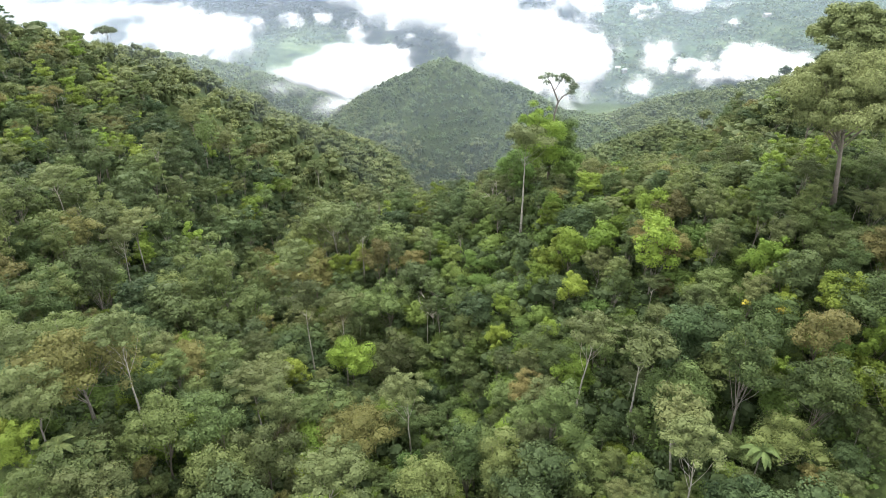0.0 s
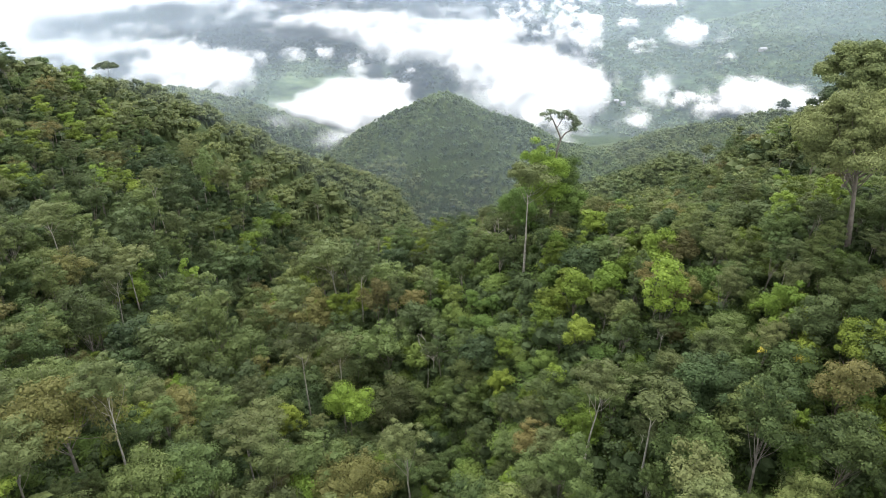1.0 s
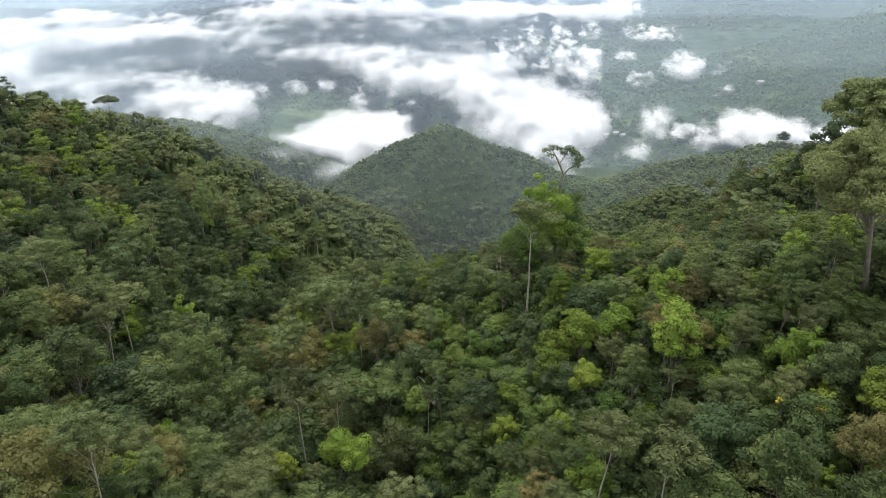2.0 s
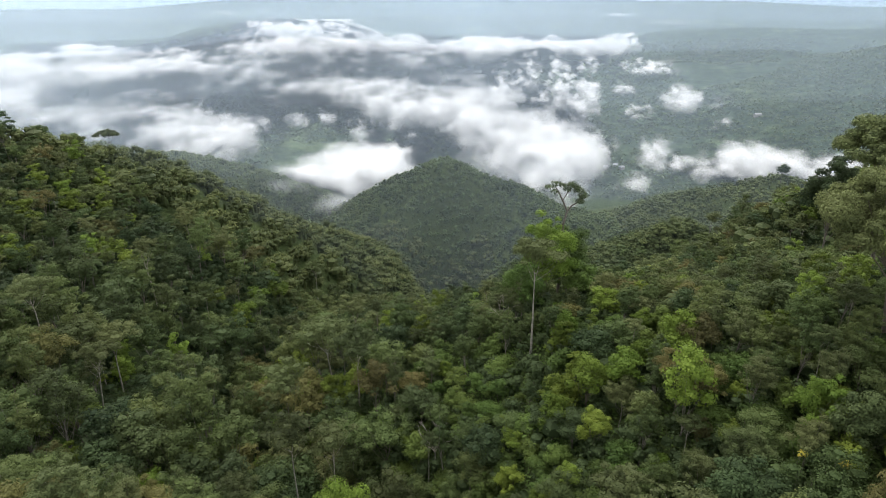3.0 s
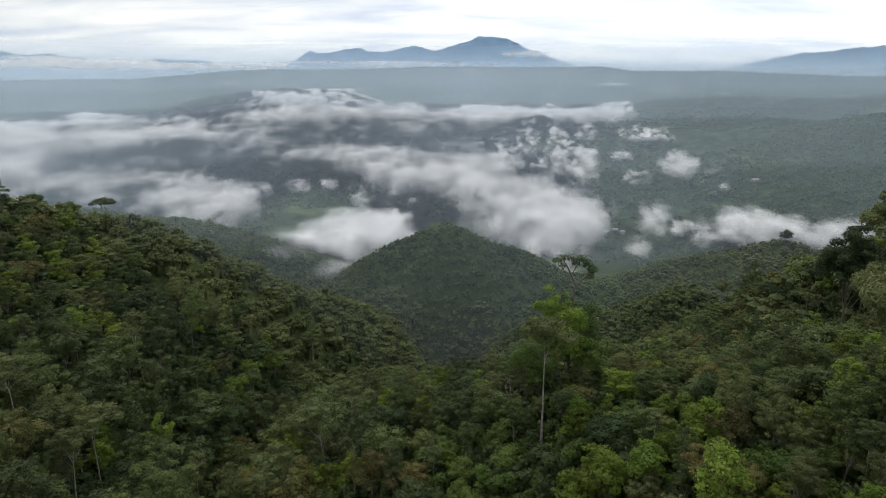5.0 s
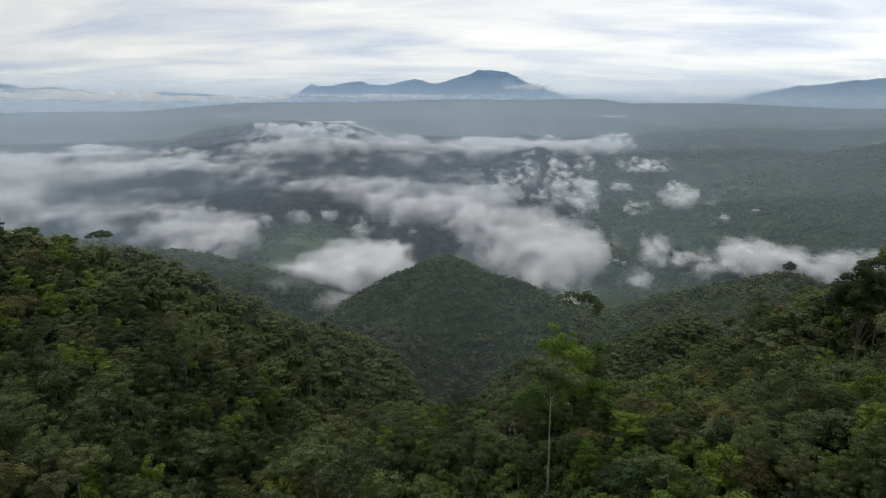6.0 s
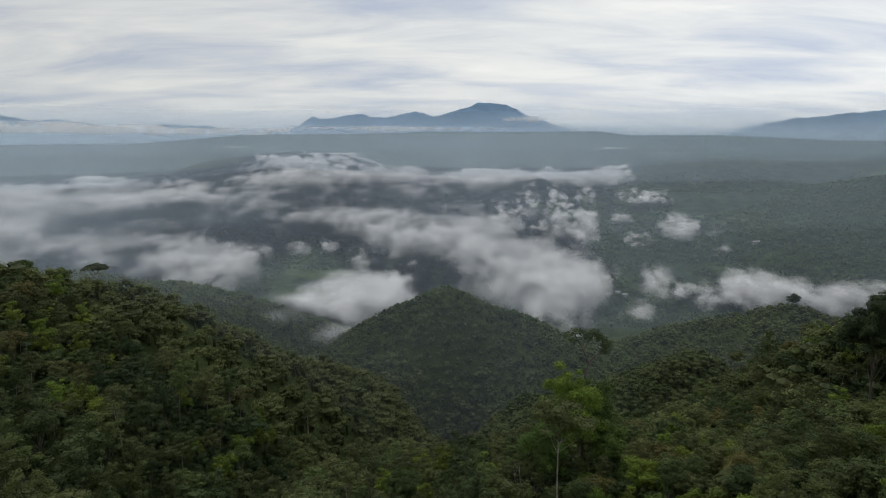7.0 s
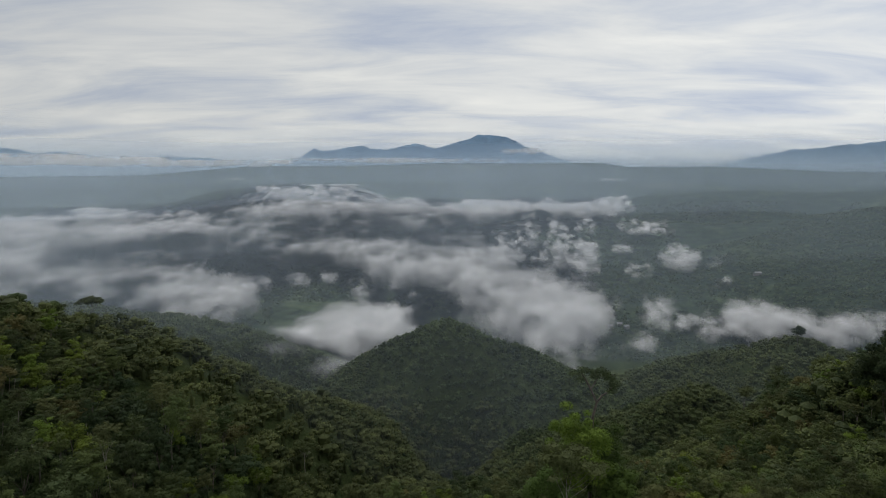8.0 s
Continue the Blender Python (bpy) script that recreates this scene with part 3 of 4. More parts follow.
key_tree("dome_tree", "fine-leaved tree with a smooth broad dome", -19, 104, 16.5, 9.5, 313, crown_from=.3, n=40, clump=.26, leaf="brown", per=190, size=.32, base=-.1, gaps=.03, trunk=.4)
key_tree("grey_tree", "silvery grey-green tree with a full crown", -37, 92, 24, 8.5, 314, crown_from=.2, n=36, clump=.27, leaf="olive", per=180, size=.36, trunk=.35)
key_tree("fresh_tree", "light green tree with a pointed crown", 48, 124, 56, 5.5, 315, crown_from=.2, n=24, clump=.34, leaf="lush", trunk=.28)
key_tree("umbrella_tree", "tree with a white trunk and sparse silvery crown", 37, 92, 49, 6.5, 316, **FLAT, trunk=.3, gaps=.3)
key_tree("umbrella_tree", "leaning white-trunked tree with a sparse crown", 42, 80, 46, 5.5, 317, lean=(0, 9), **FLAT, trunk=.28, gaps=.3)
key_tree("fresh_tree", "yellow-green feathery tree with a loose crown", 74, 84, 48, 8, 318, crown_from=.3, n=30, clump=.28, leaf="fresh", size=.36, trunk=.3, gaps=.2)
key_tree("layered_tree", "light green tree with level layered boughs", -180, 309, 23, 9.5, 319, crown_from=.45, n=26, clump=.3, flat=.4, leaf="mid", per=110, size=.6, base=-.1)
key_tree("layered_tree", "light green tree with level layered boughs", -116, 293, -8, 9, 320, crown_from=.45, n=26, clump=.3, flat=.4, leaf="mid", per=110, size=.6, base=-.1)
key_tree("umbrella_tree", "flat-topped tree on the skyline of the slope", -217, 422, 39.5, 7.5, 321, **FLAT, trunk=.45, per=90, size=.7)
key_tree("tall_tree", "tall dark tree on the skyline of the slope", -236, 383, 50, 6, 322, leaf="deep", per=90, size=.75, trunk=.4)
key_tree("tall_tree", "tall green tree on the skyline of the slope", -226, 400, 42.1, 5.5, 323, leaf="mid", per=90, size=.75, trunk=.4)
key_tree("umbrella_tree", "pale bare-trunked tree in the ravine woods", -88, 412, -48, 7, 324, **FLAT, trunk=.5, per=80, size=.75)
key_tree("ridge_tree", "lone tree standing up from the far ridge", 398, 742, -64.6, 7.5, 325, leaf="deep", per=80, size=1.0, trunk=.5)
key_tree("yellow_tree", "slender tree with a tuft of yellow leaves", 60.8, 104, 48, 0.9, 326, n=5, crown_from=.85, clump=.6, per=40, size=.3, leaf="yellow", trunk=.12)
key_tree("yellow_tree", "slender tree with a tuft of yellow leaves", 66.5, 102, 47, 1.3, 327, n=5, crown_from=.85, clump=.6, per=40, size=.3, leaf="yellow", trunk=.12)
key_tree("shade_tree", "rounded grey-green tree beside the lime tree", -13, 137, 13.5, 6.5, 328, crown_from=.15, n=28, leaf="olive", per=170, size=.36)


def bent_tree():
    """The lone tree on the spur: a thin crooked stem with two tufts of foliage."""
    rng = np.random.default_rng(77)
    x, y = 37.0, 206.0
    z = float(land(np.array([x]), np.array([y]))[0])
    top = 66.0 - z
    stem = [(0, 0, -2), (.3, 0, top * .5), (.2, 0, top - 14), (1.2, 0, top - 9.5), (-.4, .2, top - 6), (-1.8, .4, top - 3.2), (-3.0, .4, top - 1.5)]
    v1, f1 = tube(stem, [.55, .42, .36, .32, .28, .22, .12], 7)
    arm = [(1.1, 0, top - 9.7), (2.6, .2, top - 7.6), (4.0, .1, top - 6.8), (5.4, 0, top - 5.0)]
    v2, f2 = tube(arm, [.28, .24, .2, .1], 6)
    twig = [(-.4, .2, top - 6), (.9, .5, top - 3.8), (2.2, .6, top - 1.6)]
    v3, f3 = tube(twig, [.2, .15, .08], 5)
    wood = mesh_of("trunk", np.concatenate([v1, v2, v3]), np.concatenate([f1, f2 + len(v1), f3 + len(v1) + len(v2)]), BARK_DARK, smooth=True)
    tufts = [(-4.8, 0, top - 1.4, 1.7, .7), (-2.6, .6, top - .6, 1.7, .8), (-.6, .2, top - .9, 1.4, .6), (2.4, .4, top - .9, 1.8, 1.0), (4.2, .2, top - 2.4, 1.7, 1.2), (5.8, 0, top - 4.2, 1.7, 1.3), (4.9, -.4, top - 5.9, 1.4, .8), (.8, 1.0, top - 2.4, 1.4, .7), (-3.4, -.8, top - 2.6, 1.2, .6)]
    v, f, t = crown_arrays(rng, tufts, 190, .46, .2, .34, .4, -.8)
    crown = mesh_of("crown", v, f, LEAF["deep"], {"tint": t})
    return plant_tree("crooked_tree", (wood, crown), x, y, z, 0, 1, 1, "lone crooked tree with sparse dark tufts on the spur")


bent_tree()


def palm_model(seed, height, fronds=15, reach=4.2):
    """A palm: a ringed stem, and arching fronds with hanging leaflets."""
    rng = np.random.default_rng(seed)
    s = np.linspace(0, 1, 7)
    stem = np.stack([.5 * s * s, .2 * s, -1.5 + s * (height + 1.5)], -1)
    v, f = tube(stem, .2 - .06 * s, 7)
    wood = mesh_of("trunk", v, f, BARK_GREY, smooth=True)
    vs, fs, ts, at = [], [], [], 0
    for k in range(fronds):
        a = k * 2.39996
        up = rng.uniform(.2, 1.2)
        u = np.linspace(0, 1, 9)
        length = reach * rng.uniform(.85, 1.1)
        along = np.stack([np.cos(a) * u * length, np.sin(a) * u * length, up * u * length - (.55 + .4 * up) * u * u * length], -1) + stem[-1]
        side = np.array([-np.sin(a), np.cos(a), 0])
        for sgn in (-1, 1):
            wide = (.75 * np.sin(np.pi * np.clip(u * .95 + .05, 0, 1)) ** .6)[:, None]
            outer = along + sgn * side * wide + np.array([0, 0, -.35]) * wide
            for q in range(8):
                vs.append(np.stack([along[q], along[q + 1], outer[q + 1], outer[q] * .7 + along[q] * .3])), fs.append(np.array([[0, 1, 2], [0, 2, 3]]) + at)
                ts.append(np.full(4, rng.uniform(.2, 1)))
                at += 4
    crown = mesh_of("fronds", np.concatenate(vs), np.concatenate(fs), LEAF["mid"], {"tint": np.concatenate(ts)})
    return wood, crown


PALM = palm_model(5, 11)
for px_, py_, s_ in ((-72, 84, .8), (27, 86, .7), (53, 74, .8), (-96, 135, .9), (58, 160, .9), (-150, 262, 1.2), (-34, 112, .8)):
    PLOT.take(px_, py_, 2.5)
    plant_tree("palm", PALM, px_, py_, float(land(np.array([px_]), np.array([py_]))[0]), px_ * 31 % 360, s_, 1.25, "feather palm with arching green fronds", "palm", "palms")


def bare_model(seed, height):
    """A dead tree: trunk and forking grey branches."""
    rng = np.random.default_rng(seed)
    v, f = wood_arrays(rng, height * .6, .22, [])
    wood = mesh_of("trunk", v, f, BARK_PALE, smooth=True)
    vs, fs, at = [], [], 0
    for k in range(9):
        a = k * 2.4
        start_ = np.array([0, 0, height * rng.uniform(.35, .6)])
        end = start_ + np.array([np.cos(a), np.sin(a), rng.uniform(.5, 1.4)]) * height * rng.uniform(.18, .3)
        knee = (start_ + end) / 2 + rng.normal(0, .4, 3)
        tv, tf = tube([start_, knee, end], [.11, .08, .03], 5)
        vs.append(tv), fs.append(tf + at)
        at += len(tv)
        for _ in range(3):
            tip = end + rng.normal(0, 1, 3) * 1.3 + np.array([0, 0, .8])
            tv, tf = tube([knee * .4 + end * .6, end * .5 + tip * .5 + rng.normal(0, .2, 3), tip], [.06, .045, .02], 4)
            vs.append(tv), fs.append(tf + at)
            at += len(tv)
    return wood, mesh_of("branches", np.concatenate(vs), np.concatenate(fs), BARK_PALE)


BARE = [bare_model(3, 17), bare_model(4, 14)]
for n_, (px_, py_) in enumerate(((-125, 176), (-130, 190), (-3, 150), (-58, 250), (-150, 235), (-70, 330), (18, 186), (-40, 118))):
    plant_tree("dead_tree", BARE[n_ % 2], px_, py_, float(land(np.array([px_]), np.array([py_]))[0]), n_ * 77, .85, 1.1, "leafless dead tree with pale grey branches", "tree", "dead trees")


TREE_COUNT = plant_forest()


def undergrowth():
    """Low plants that cover the forest floor between the trunks."""
    rng = np.random.default_rng(9)
    n = 150000
    y = np.sqrt(rng.uniform(40 ** 2, 230 ** 2, n))
    x = rng.uniform(-1, 1, n) * ((y + 15) * .74 + 8)
    z = land(x, y) + rng.uniform(0, 1, n) ** 2 * 2.6 * (.4 + fbm(x, y, 9, 2, 4.0))
    v, f = leaves(rng, np.stack([x, y, z], -1), np.tile([0, 0, 1.0], (n, 1)), .75, .1, .42, .6)
    me = mesh_of("undergrowth", v, f, LEAF["bush"], {"tint": np.repeat(rng.uniform(0, .7, n), 4)})
    return tagged(new("undergrowth", me), "ferns and low leafy plants on the forest floor", "undergrowth", kind="stuff")


undergrowth()


# far woods: crowns too small to pick apart, one mesh for each hillside
def far_woods(name, label, x0, x1, y0, y1, step, seed, height=11, per=60, size=1.0, leaf="woods", lobes=4, inner=.62, wide=1.0, ahead=True):
    """Woods seen from afar: uneven rounded crowns of a few lobes each, with leaf sprays on them, reaching down into one another."""
    gx, gy, rng = tree_sites(x0, x1, y0, y1, step, seed)
    gx, gy = gx + rng.normal(0, step * .2, gx.shape), gy + rng.normal(0, step * .2, gy.shape)
    keep = in_view_wedge(gx, gy, 0) if ahead else gy < 38
    gx, gy = gx[keep], gy[keep]
    gz = land(gx, gy)
    n = len(gx)
    r = wide * step * np.clip(rng.lognormal(-.58, .36, n), .28, 1.1)
    tall = height * rng.uniform(.45, 1.0, n) + r * .4
    stands = fbm(gx, gy, 90, 3, seed)
    tone = np.clip(.65 * rng.uniform(0, 1, n) + .9 * (stands - .25), 0, 1)
    who = np.repeat(np.arange(n), lobes)
    k = np.tile(np.arange(lobes), n)
    a = rng.uniform(0, 2 * np.pi, n)[who] + k * 2.39996 + rng.normal(0, .3, len(who))
    out = np.where(k == 0, .12, .62) * rng.uniform(.7, 1.2, len(who)) * r[who]
    rx = r[who] * rng.uniform(.46, .72, len(who))
    rows = np.stack([gx[who] + out * np.cos(a), gy[who] + out * np.sin(a), gz[who] + tall[who] - rx * .8 - np.where(k == 0, 0, .45 * r[who]) * rng.uniform(.4, 1.4, len(who)), rx, rx * rng.uniform(.75, 1.0, len(who))], -1)
    stems = np.stack([gx, gy, gz + tall * .22, r * .36, tall * .3], -1)
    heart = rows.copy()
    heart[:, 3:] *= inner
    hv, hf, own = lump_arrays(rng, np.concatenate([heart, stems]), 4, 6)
    tree_of = np.concatenate([who, np.arange(n)])
    # sprays
    each = np.repeat(np.arange(len(rows)), max(1, per // lobes))
    d = sphere_dirs(rng, len(each), -.25)
    p = rows[each, :3] + d * rng.uniform(.76, 1.08, len(each))[:, None] * rows[each][:, [3, 3, 4]]
    v, f = leaves(rng, p, d, size, .2, .45, .30)
    # hearts and stems coloured darker, standing in for shade between the sprays
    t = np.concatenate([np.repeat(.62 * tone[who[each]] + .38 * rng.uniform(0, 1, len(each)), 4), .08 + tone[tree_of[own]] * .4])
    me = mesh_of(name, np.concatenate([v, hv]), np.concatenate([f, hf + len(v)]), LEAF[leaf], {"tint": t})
    return tagged(new(name, me), label, "forest", kind="stuff")


far_woods("lower_canopy", "tangled lower canopy of leafy shrubs and climbers", -150, 130, 44, 200, 4.6, 69, height=6, per=190, size=.46, leaf="deep", lobes=3, wide=1.2)
far_woods("woods_below", "rainforest canopy below the start of the flight", -110, 110, -80, 42, 7.4, 68, height=14, per=700, size=.85, leaf="deep", lobes=6, inner=.3, wide=1.3, ahead=False)
far_woods("slope_understorey", "low leafy understorey between the trees of the slope", -290, 190, 195, 372, 6.0, 70, height=7, per=90, size=.7, leaf="deep", lobes=3, wide=1.2)
far_woods("left_slope_woods", "dense rainforest canopy on the long left slope", -360, 60, 358, 760, 9.6, 71, height=15, per=150, size=.85, lobes=6, wide=1.1)
far_woods("valley_woods", "rainforest canopy below the spur", 40, 560, 215, 640, 9.4, 72, height=13, per=190, size=.8, lobes=5, wide=1.1)
far_woods("hill_woods", "rainforest canopy over the pointed hill", -190, 200, 560, 900, 7.2, 73, height=9, per=48, size=1.0, lobes=4, wide=1.1)
far_woods("far_ridge_woods", "rainforest canopy on a far ridge", 200, 640, 600, 800, 7.6, 74, height=9, per=40, size=1.05, wide=1.1)
far_woods("back_ridge_woods", "rainforest canopy on a misty back ridge", -640, -95, 740, 960, 7.8, 75, height=9, per=40, size=1.1, wide=1.1)


def far_groves():
    """Woods and hedges of the valley floor and the far hills, clump by clump."""
    rng = np.random.default_rng(91)
    n = 26000
    r = np.sqrt(rng.uniform(1150 ** 2, 2750 ** 2, n))
    a = rng.uniform(-.68, .68, n)
    x, y = r * np.sin(a), 45 + r * np.cos(a)
    keep = fbm(x, y, 300, 4, 15.0) + .25 * (fbm(x, y, 60, 2, 16.0) - .5) < .6
    x, y, r = x[keep], y[keep], r[keep]
    n, per = len(x), 11
    size = rng.uniform(3.5, 9, n)
    c = np.stack([x, y, land(x, y) + size * .2], -1)
    owner = np.repeat(np.arange(n), per)
    d = sphere_dirs(rng, n * per, -.1)
    p = c[owner] + d * (size[owner] * rng.uniform(.5, 1.1, n * per))[:, None] * np.array([1.3, 1.3, .8])
    v, f = leaves(rng, p, d, 4.2, .1, .5, .3)
    t = np.repeat(.5 * rng.uniform(0, 1, n)[owner] + .4 * rng.uniform(0, 1, n * per), 4)
    me = mesh_of("far_groves", v, f, LEAF["deep"], {"tint": t})
    return tagged(new("far_groves", me), "dark groves scattered over the valley and far hills", "forest", kind="stuff")


far_groves()


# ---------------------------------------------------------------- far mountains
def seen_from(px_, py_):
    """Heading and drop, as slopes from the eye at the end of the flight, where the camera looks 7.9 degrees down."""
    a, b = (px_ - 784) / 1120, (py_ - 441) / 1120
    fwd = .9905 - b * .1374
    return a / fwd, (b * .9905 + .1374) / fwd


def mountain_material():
    m, t = material("far_mountain_haze_blue")
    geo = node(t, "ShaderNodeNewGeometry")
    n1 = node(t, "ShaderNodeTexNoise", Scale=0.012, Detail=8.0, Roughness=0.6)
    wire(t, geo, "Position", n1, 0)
    # aerial haze put into the base colour, which turns the forested slopes blue
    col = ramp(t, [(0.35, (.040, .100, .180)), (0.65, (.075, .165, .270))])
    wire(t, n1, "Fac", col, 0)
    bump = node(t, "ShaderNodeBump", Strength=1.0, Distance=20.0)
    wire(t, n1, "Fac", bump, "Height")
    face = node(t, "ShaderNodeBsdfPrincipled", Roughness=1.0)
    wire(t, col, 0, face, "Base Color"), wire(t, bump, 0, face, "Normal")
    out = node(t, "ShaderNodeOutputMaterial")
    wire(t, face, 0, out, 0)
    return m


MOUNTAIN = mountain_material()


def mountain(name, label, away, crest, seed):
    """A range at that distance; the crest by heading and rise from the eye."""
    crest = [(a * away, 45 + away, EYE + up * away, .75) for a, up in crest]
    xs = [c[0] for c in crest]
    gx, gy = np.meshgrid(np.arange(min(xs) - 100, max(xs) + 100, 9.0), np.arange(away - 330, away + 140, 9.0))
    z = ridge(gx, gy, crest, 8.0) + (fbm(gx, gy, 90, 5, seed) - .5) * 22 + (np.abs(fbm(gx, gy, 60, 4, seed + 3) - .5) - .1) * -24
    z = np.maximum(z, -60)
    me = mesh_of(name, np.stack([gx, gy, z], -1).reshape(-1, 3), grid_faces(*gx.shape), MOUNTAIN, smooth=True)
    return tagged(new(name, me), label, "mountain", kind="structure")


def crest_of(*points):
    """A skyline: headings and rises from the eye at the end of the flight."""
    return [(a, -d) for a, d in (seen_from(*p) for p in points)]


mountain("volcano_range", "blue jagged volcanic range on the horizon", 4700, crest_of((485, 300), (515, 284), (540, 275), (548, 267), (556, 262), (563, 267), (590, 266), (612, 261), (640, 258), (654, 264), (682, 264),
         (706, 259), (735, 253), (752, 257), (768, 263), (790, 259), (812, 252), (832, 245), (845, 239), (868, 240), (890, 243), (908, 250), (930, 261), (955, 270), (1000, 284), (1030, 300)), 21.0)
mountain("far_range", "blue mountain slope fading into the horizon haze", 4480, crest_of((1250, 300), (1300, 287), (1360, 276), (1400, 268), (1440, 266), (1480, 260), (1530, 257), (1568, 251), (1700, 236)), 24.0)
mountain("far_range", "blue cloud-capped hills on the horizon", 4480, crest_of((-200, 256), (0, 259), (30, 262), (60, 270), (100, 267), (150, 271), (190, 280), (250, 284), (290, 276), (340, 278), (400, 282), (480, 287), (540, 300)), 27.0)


# ---------------------------------------------------------------- haze and clouds in the valley
def haze_veil(name, radius, thick, top):
    """A curtain of thin haze across the valley, even up to eye height and thinning out above it."""
    az = np.radians(np.arange(-50, 50.1, 2))
    h = np.concatenate([[-320, -200, -100, 0, 60], np.linspace(100, top, 16)])
    hh, aa = np.meshgrid(h, az, indexing="ij")
    v = np.stack([radius * np.sin(aa), 45 + radius * np.cos(aa), hh], -1).reshape(-1, 3)
    fade = thick * (1 - np.clip((hh - 100) / (top - 100), 0, 1)) ** 1.6 * np.clip((50 - np.abs(np.degrees(aa))) / 6, 0, 1)
    me = mesh_of(name, v, grid_faces(len(h), len(az)), FAR_HAZE if radius > 2500 else HAZE, {"droplets": fade}, True)
    return tagged(new(name, me), "thin blue-grey haze hanging over the valley", "haze", kind="stuff")


HAZE = mist_material("valley_haze", (.65, .775, .91), 900, 0.0, 1.0, 1.0, mottle=.25)
FAR_HAZE = mist_material("far_blue_haze", (.62, .765, .93), 900, 0.0, 1.0, 1.0, mottle=.25, back_part=.6)
for radius_, thick_, top_ in ((430, .03, 130), (645, .08, 150), (880, .06, 150), (1150, .09, 160), (1550, .04, 160), (1900, .07, 165), (2640, .17, 140), (3080, .22, 150), (3720, .16, 160), (4400, .78, 430)):
    haze_veil("valley_haze", radius_, thick_, top_)

CLOUD = mist_material("valley_cloud", (.76, .765, .77), 44, .05, 1.85, .19, mottle=5.4, back_part=.3)
WISP = mist_material("broken_cloud", (.78, .785, .79), 25, .15, 2.1, .20, mottle=6.4, back_part=.3)
HIGH_CLOUD = mist_material("horizon_cloud", (.86, .865, .87), 60, .1, 1.9, .16, mottle=3.6, back_part=.6)
MIST = mist_material("ravine_mist", (.80, .82, .86), 55, .1, 1.5, .10, mottle=1.5, back_part=.4)


def cloud(heading_, drop, half_w, half_h, thick, seed, full=1.0, away=0.0):
    """A bank of valley cloud that lies where a line of sight with that heading and drop comes down to just above the land."""
    ahead = np.arange(1080.0, 4200, 10)
    above = EYE - drop * ahead - land(heading_ * ahead, 45 + ahead)
    low = np.nonzero(above < thick * .5)[0]
    r = away or (ahead[low[0]] if len(low) else 4000.0)
    cx, cy, cz = heading_ * r, 45 + r, EYE - drop * r
    half_w, half_h = half_w * 1.3, half_h * (1.3 if drop > .04 else 1)
    w, deep = half_w * r, float(np.clip((half_h * 2 * r - thick * .8) / (2 * max(drop, .05)), 55, max(55, min(480, r - 960))))
    nx, ny = int(np.clip(w * 2 / (r * .008), 18, 56)), int(np.clip(deep * 2 / (r * .014), 16, 40))
    u, v = np.meshgrid(np.linspace(-1, 1, nx), np.linspace(-1, 1, ny))
    fx, fy = heading_ / math.hypot(1, heading_), 1 / math.hypot(1, heading_)
    x, y = cx + u * w * fy + v * deep * fx, cy - u * w * fx + v * deep * fy
    ragged = (fbm(x, y, r * .045, 4, seed + 5, .6) - .5) * .9 + (fbm(x, y, r * .016, 3, seed + 9, .6) - .5) * .35
    edge = np.clip(1 - np.hypot(u, v) + ragged * np.clip(1.6 - 1.6 * np.hypot(u, v) ** 4, 0, 1), 0, 1) * np.clip((1.02 - np.hypot(u, v)) * 5, 0, 1)
    lump = fbm(x, y, r * .06, 4, seed, .5)
    dens = (full + .5 * min(1, half_w / .08)) * np.clip(edge * 1.7, 0, 1) ** .8 - .12 + (lump - .5) * 1.4 * np.clip(edge * 3, 0, 1)
    dens = dens - 3 * np.clip(1 - edge / .16, 0, 1)
    floor_z = land(x, y)
    # level layers through the bank, thinning towards its top
    vs, fs, ds, layers = [], [], [], 18 if half_w > .05 else 13
    for k in range(layers):
        q = k / (layers - 1)
        if drop < .04:       # level with the eye: layers one behind another
            vs.append(np.stack([cx + u * w * fy + (q - .5) * 90 * fx, cy - u * w * fx + (q - .5) * 90 * fy, cz + v * half_h * r], -1).reshape(-1, 3))
        else:
            z = np.maximum(cz + thick * (q - .5) + 0 * x, -400 if away else floor_z + 2 + 20 * q)
            vs.append(np.stack([x, y, z], -1).reshape(-1, 3))
        fs.append(grid_faces(*u.shape) + k * u.size)
        ds.append((dens - .75 * q ** 1.5 - .9 * (1 - q) ** 2 - .1 * (drop < .04)).ravel())
    me = mesh_of("cloud", np.concatenate(vs), np.concatenate(fs), HIGH_CLOUD if drop < .04 else MIST if 0 < away < 1000 else CLOUD if half_w > .07 else WISP, {"droplets": np.concatenate(ds)}, True)
    return tagged(new("cloud", me), "soft white cloud bank lying in the valley", "cloud", "valley clouds")


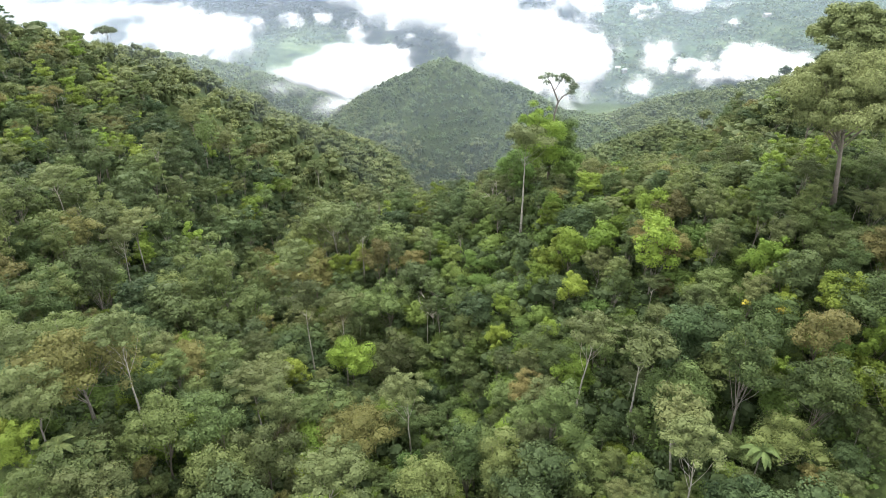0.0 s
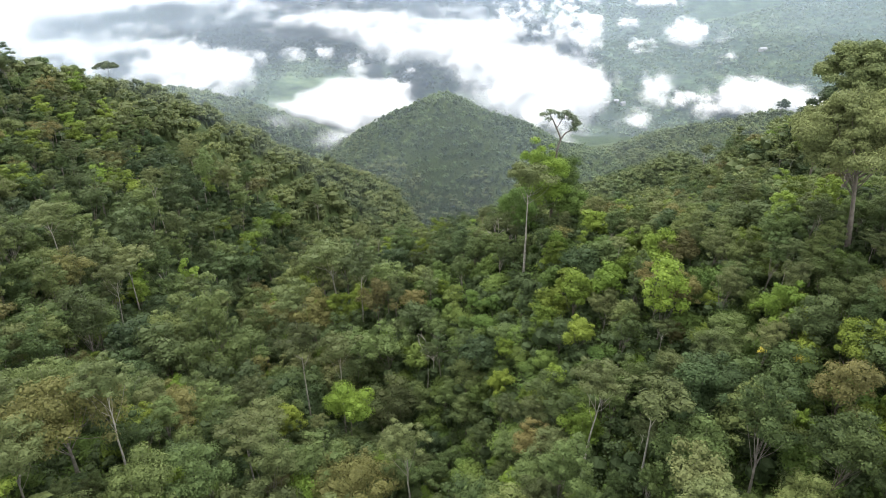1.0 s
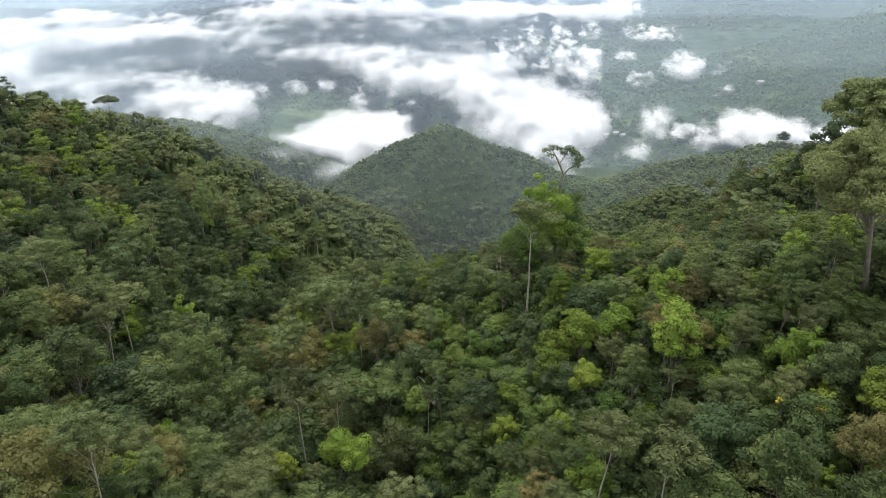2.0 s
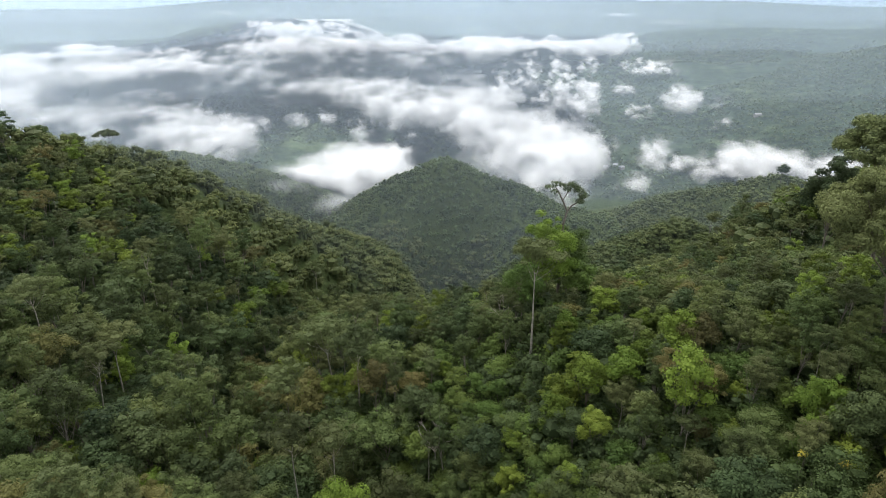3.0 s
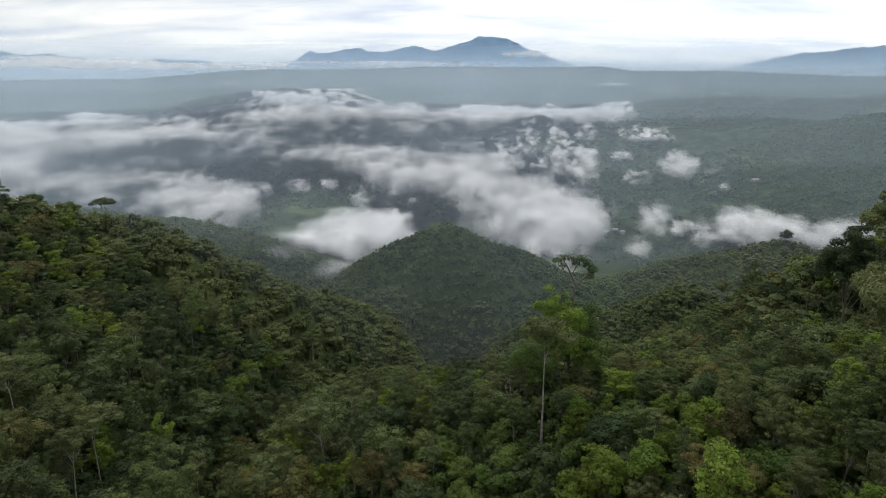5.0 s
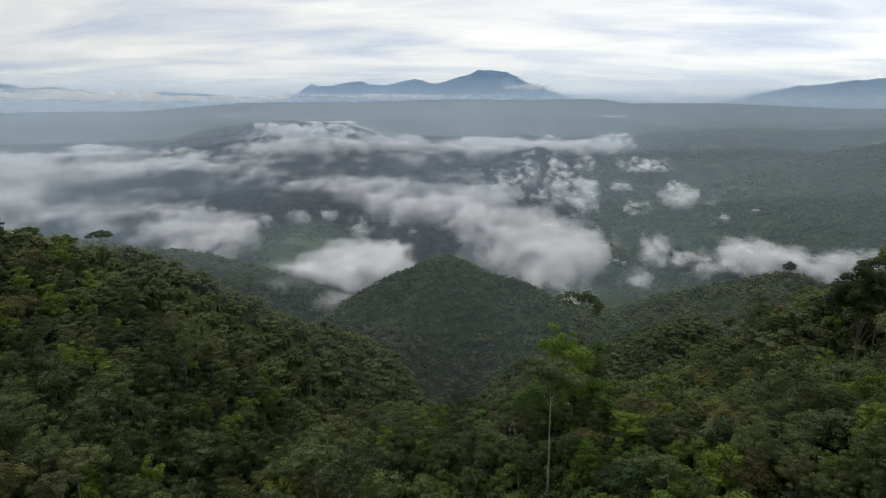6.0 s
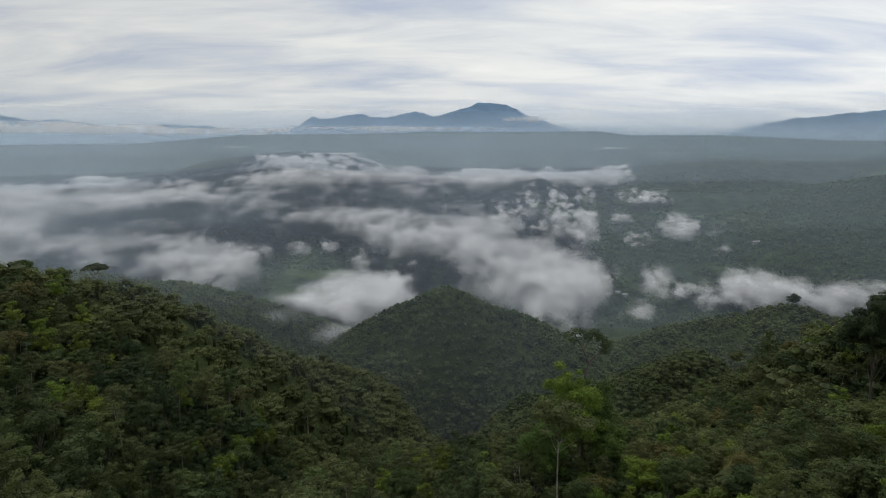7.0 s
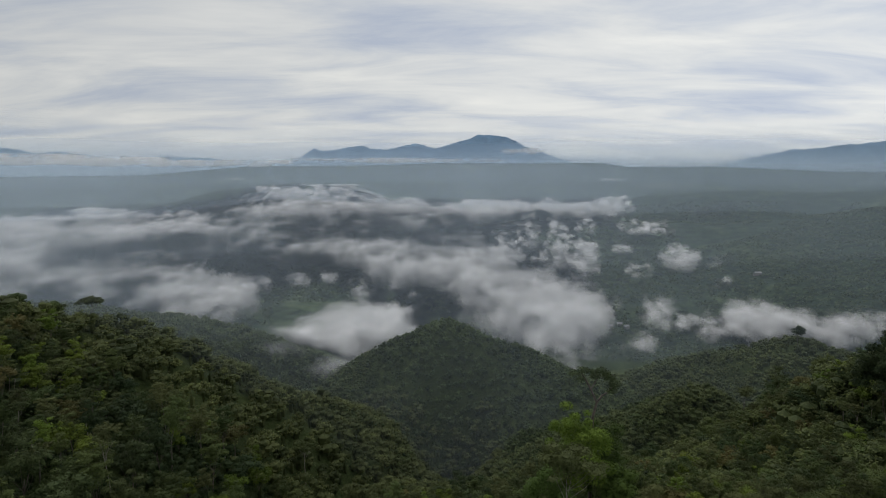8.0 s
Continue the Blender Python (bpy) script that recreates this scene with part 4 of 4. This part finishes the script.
# banks by their place in the view at the end of the flight: middle, half width and height, depth, fullness
MAIN_BANK = ((985, 556, 84, 78, 70, 1.62), (905, 525, 100, 66, 70, 1.6), (840, 482, 92, 50, 70, 1.52), (755, 462, 120, 42, 65, 1.45), (622, 440, 130, 30, 60, 1.5), (520, 446, 90, 26, 50, 1.2),
             (625, 585, 105, 52, 60, 1.6), (560, 604, 90, 40, 50, 1.35), (690, 572, 50, 46, 45, 1.3))
LEFT_BANKS = ((350, 522, 100, 50, 55, 1.50), (310, 480, 60, 45, 45, 1.35), (275, 532, 70, 30, 45, 1.45), (205, 492, 80, 36, 50, 1.30), (112, 488, 72, 42, 50, 1.60), (150, 520, 70, 30, 40, 1.55), (28, 455, 66, 66, 60, 1.60),
              (15, 510, 66, 34, 45, 1.50), (250, 464, 60, 30, 40, 1.30), (130, 415, 130, 34, 55, 1.65), (40, 402, 70, 24, 45, 1.45), (232, 410, 84, 28, 50, 1.55), (325, 406, 72, 24, 45, 1.45))
LEFT_WISPS = ((200, 440, 260, 70, 40, .62), (480, 405, 240, 44, 40, .62), (180, 385, 84, 18, 40, 1.2), (390, 430, 72, 22, 45, 1.1), (420, 400, 84, 22, 45, 1.15), (330, 450, 48, 24, 35, .95), (440, 500, 50, 20, 35, .75), (525, 495, 28, 12, 25, 1.3), (580, 490, 18, 13, 22, 1.3),
              (635, 515, 32, 25, 35, 1.25), (730, 535, 28, 21, 30, 1.25), (655, 545, 30, 15, 25, .9), (700, 505, 40, 18, 30, .9))
FAR_BAND = ((520, 395, 125, 19, 50, 1.3), (640, 396, 105, 18, 50, 1.35), (725, 390, 90, 21, 50, 1.4), (470, 373, 60, 17, 40, 1.15), (560, 366, 105, 17, 45, 1.3), (680, 366, 95, 17, 45, 1.35), (830, 376, 92, 23, 55, 1.5),
            (900, 373, 70, 21, 50, 1.5), (980, 376, 70, 18, 45, 1.4), (1060, 371, 54, 16, 45, 1.4), (790, 415, 48, 21, 40, 1.15))
HILL_WISPS = ((825, 425, 28, 26, 35, 1.25), (890, 440, 30, 36, 35, 1.15), (932, 425, 26, 24, 30, 1.05), (985, 440, 30, 36, 35, 1.15), (1032, 452, 30, 38, 35, 1.25), (1008, 482, 26, 24, 30, 1.1), (960, 466, 30, 18, 30, .95),
              (1095, 442, 23, 12, 25, .95), (1140, 409, 52, 9, 20, 1.05), (1130, 480, 27, 15, 25, .75), (1195, 460, 38, 21, 35, 1.35), (1265, 462, 22, 13, 25, .75), (1275, 505, 20, 10, 22, 1.2))
RIGHT_BANKS = ((1160, 560, 38, 40, 45, 1.3), (1206, 570, 25, 22, 30, .95), (1255, 570, 27, 22, 30, .95), (1130, 610, 36, 22, 35, 1.25), (1080, 540, 20, 15, 25, .75), (1330, 572, 58, 46, 50, 1.45), (1400, 582, 70, 36, 50, 1.35),
               (1470, 590, 70, 38, 50, 1.45), (1540, 576, 50, 36, 45, .85), (1270, 588, 48, 24, 40, 1.25))
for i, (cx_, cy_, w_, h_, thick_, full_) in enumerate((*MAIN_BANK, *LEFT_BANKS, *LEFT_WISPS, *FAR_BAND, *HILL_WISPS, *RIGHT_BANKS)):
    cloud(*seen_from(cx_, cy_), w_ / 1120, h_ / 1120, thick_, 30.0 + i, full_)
# banks at a given distance: over the far hills, in the ravine, along the horizon
FAR_BANKS = ((1190, 382, 84, 13, 44, 1.3, 2700), (1225, 370, 50, 16, 44, 1.3, 2720), (1290, 366, 60, 14, 40, 1.2, 2720), (1350, 374, 50, 11, 34, 1.1, 2700), (1340, 402, 70, 6, 20, 1.1, 2250), (1420, 381, 44, 8, 30, 1.3, 2680),
             (880, 374, 120, 18, 50, 1.3, 2700), (545, 650, 50, 32, 44, 1.3, 1010))
RAVINE_MIST = ((480, 618, 90, 22, 22, .7, 850), (585, 662, 60, 40, 40, .9, 850))
HORIZON_BANKS = ((925, 269, 50, 9, 30, 1.3, 4330), (700, 284, 230, 7, 26, 1.3, 4330), (50, 279, 120, 15, 60, 1.5, 3540), (200, 284, 130, 12, 60, 1.4, 3540), (380, 288, 170, 9, 36, 1.4, 3540))
PLAIN_PATCHES = ((265, 330, 30, 3, 12, 1.2, 3000), (590, 328, 50, 4, 12, 1.3, 3000), (650, 330, 30, 3, 12, 1.2, 3000), (1060, 319, 44, 3, 10, 1.2, 3000), (410, 315, 36, 3, 12, 1.0, 3040), (420, 356, 40, 5, 14, 1.0, 2750), (510, 354, 36, 5, 14, 1.1, 2750), (150, 360, 50, 6, 14, .8, 2750),
                 (1180, 332, 60, 3, 14, .9, 3000), (620, 346, 40, 3, 12, 1.0, 2800), (1480, 302, 30, 4, 16, 1.2, 3040))
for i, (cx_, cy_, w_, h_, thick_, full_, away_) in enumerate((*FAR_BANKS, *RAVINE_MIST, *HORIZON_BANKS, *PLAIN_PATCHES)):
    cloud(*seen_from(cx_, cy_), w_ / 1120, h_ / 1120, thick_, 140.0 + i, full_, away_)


# ---------------------------------------------------------------- farm buildings in the valley
def plain_material(name, colour, rough=.8):
    m, t = material(name)
    geo = node(t, "ShaderNodeNewGeometry")
    wear = node(t, "ShaderNodeTexNoise", Scale=.6, Detail=5.0)
    wire(t, geo, "Position", wear, 0)
    col = ramp(t, [(.3, tuple(c * .7 for c in colour)), (.7, colour)])
    wire(t, wear, "Fac", col, 0)
    face = node(t, "ShaderNodeBsdfPrincipled", Roughness=rough)
    wire(t, col, 0, face, "Base Color")
    out = node(t, "ShaderNodeOutputMaterial")
    wire(t, face, 0, out, 0)
    return m


WALL, ROOF = plain_material("limewashed_wall", (.20, .19, .17)), plain_material("pale_sheet_roof", (.24, .24, .23), .8)


def farmhouse(x, y, turn, wide=14.0, deep=8.0, high=4.0):
    """A long low farm building: walls and a pitched roof with eaves."""
    z = float(land(np.array([x]), np.array([y]))[0]) + 2.5
    root = new("farm_building")
    root.matrix_basis = pose(x, y, z, 0, 0, turn)
    w, d = wide / 2, deep / 2
    v = [(-w, -d, -4), (w, -d, -4), (w, d, -4), (-w, d, -4), (-w, -d, high), (w, -d, high), (w, d, high), (-w, d, high)]
    f = [(0, 1, 5, 4), (1, 2, 6, 5), (2, 3, 7, 6), (3, 0, 4, 7), (4, 5, 6, 7)]
    new("wall", mesh_of("wall", v, f, WALL)).parent = root
    e, top = .8, high + 2.6
    v = [(-w - e, -d - e, high - .3), (w + e, -d - e, high - .3), (w + e, d + e, high - .3), (-w - e, d + e, high - .3), (-w - e, 0, top), (w + e, 0, top)]
    f = [(0, 1, 5, 4), (2, 3, 4, 5), (0, 3, 2, 1)]
    roof = mesh_of("roof", v, f, ROOF)
    new("roof", roof).parent = root
    return tagged(root, "long low farm building with a pale pitched roof", "building", "farm buildings")


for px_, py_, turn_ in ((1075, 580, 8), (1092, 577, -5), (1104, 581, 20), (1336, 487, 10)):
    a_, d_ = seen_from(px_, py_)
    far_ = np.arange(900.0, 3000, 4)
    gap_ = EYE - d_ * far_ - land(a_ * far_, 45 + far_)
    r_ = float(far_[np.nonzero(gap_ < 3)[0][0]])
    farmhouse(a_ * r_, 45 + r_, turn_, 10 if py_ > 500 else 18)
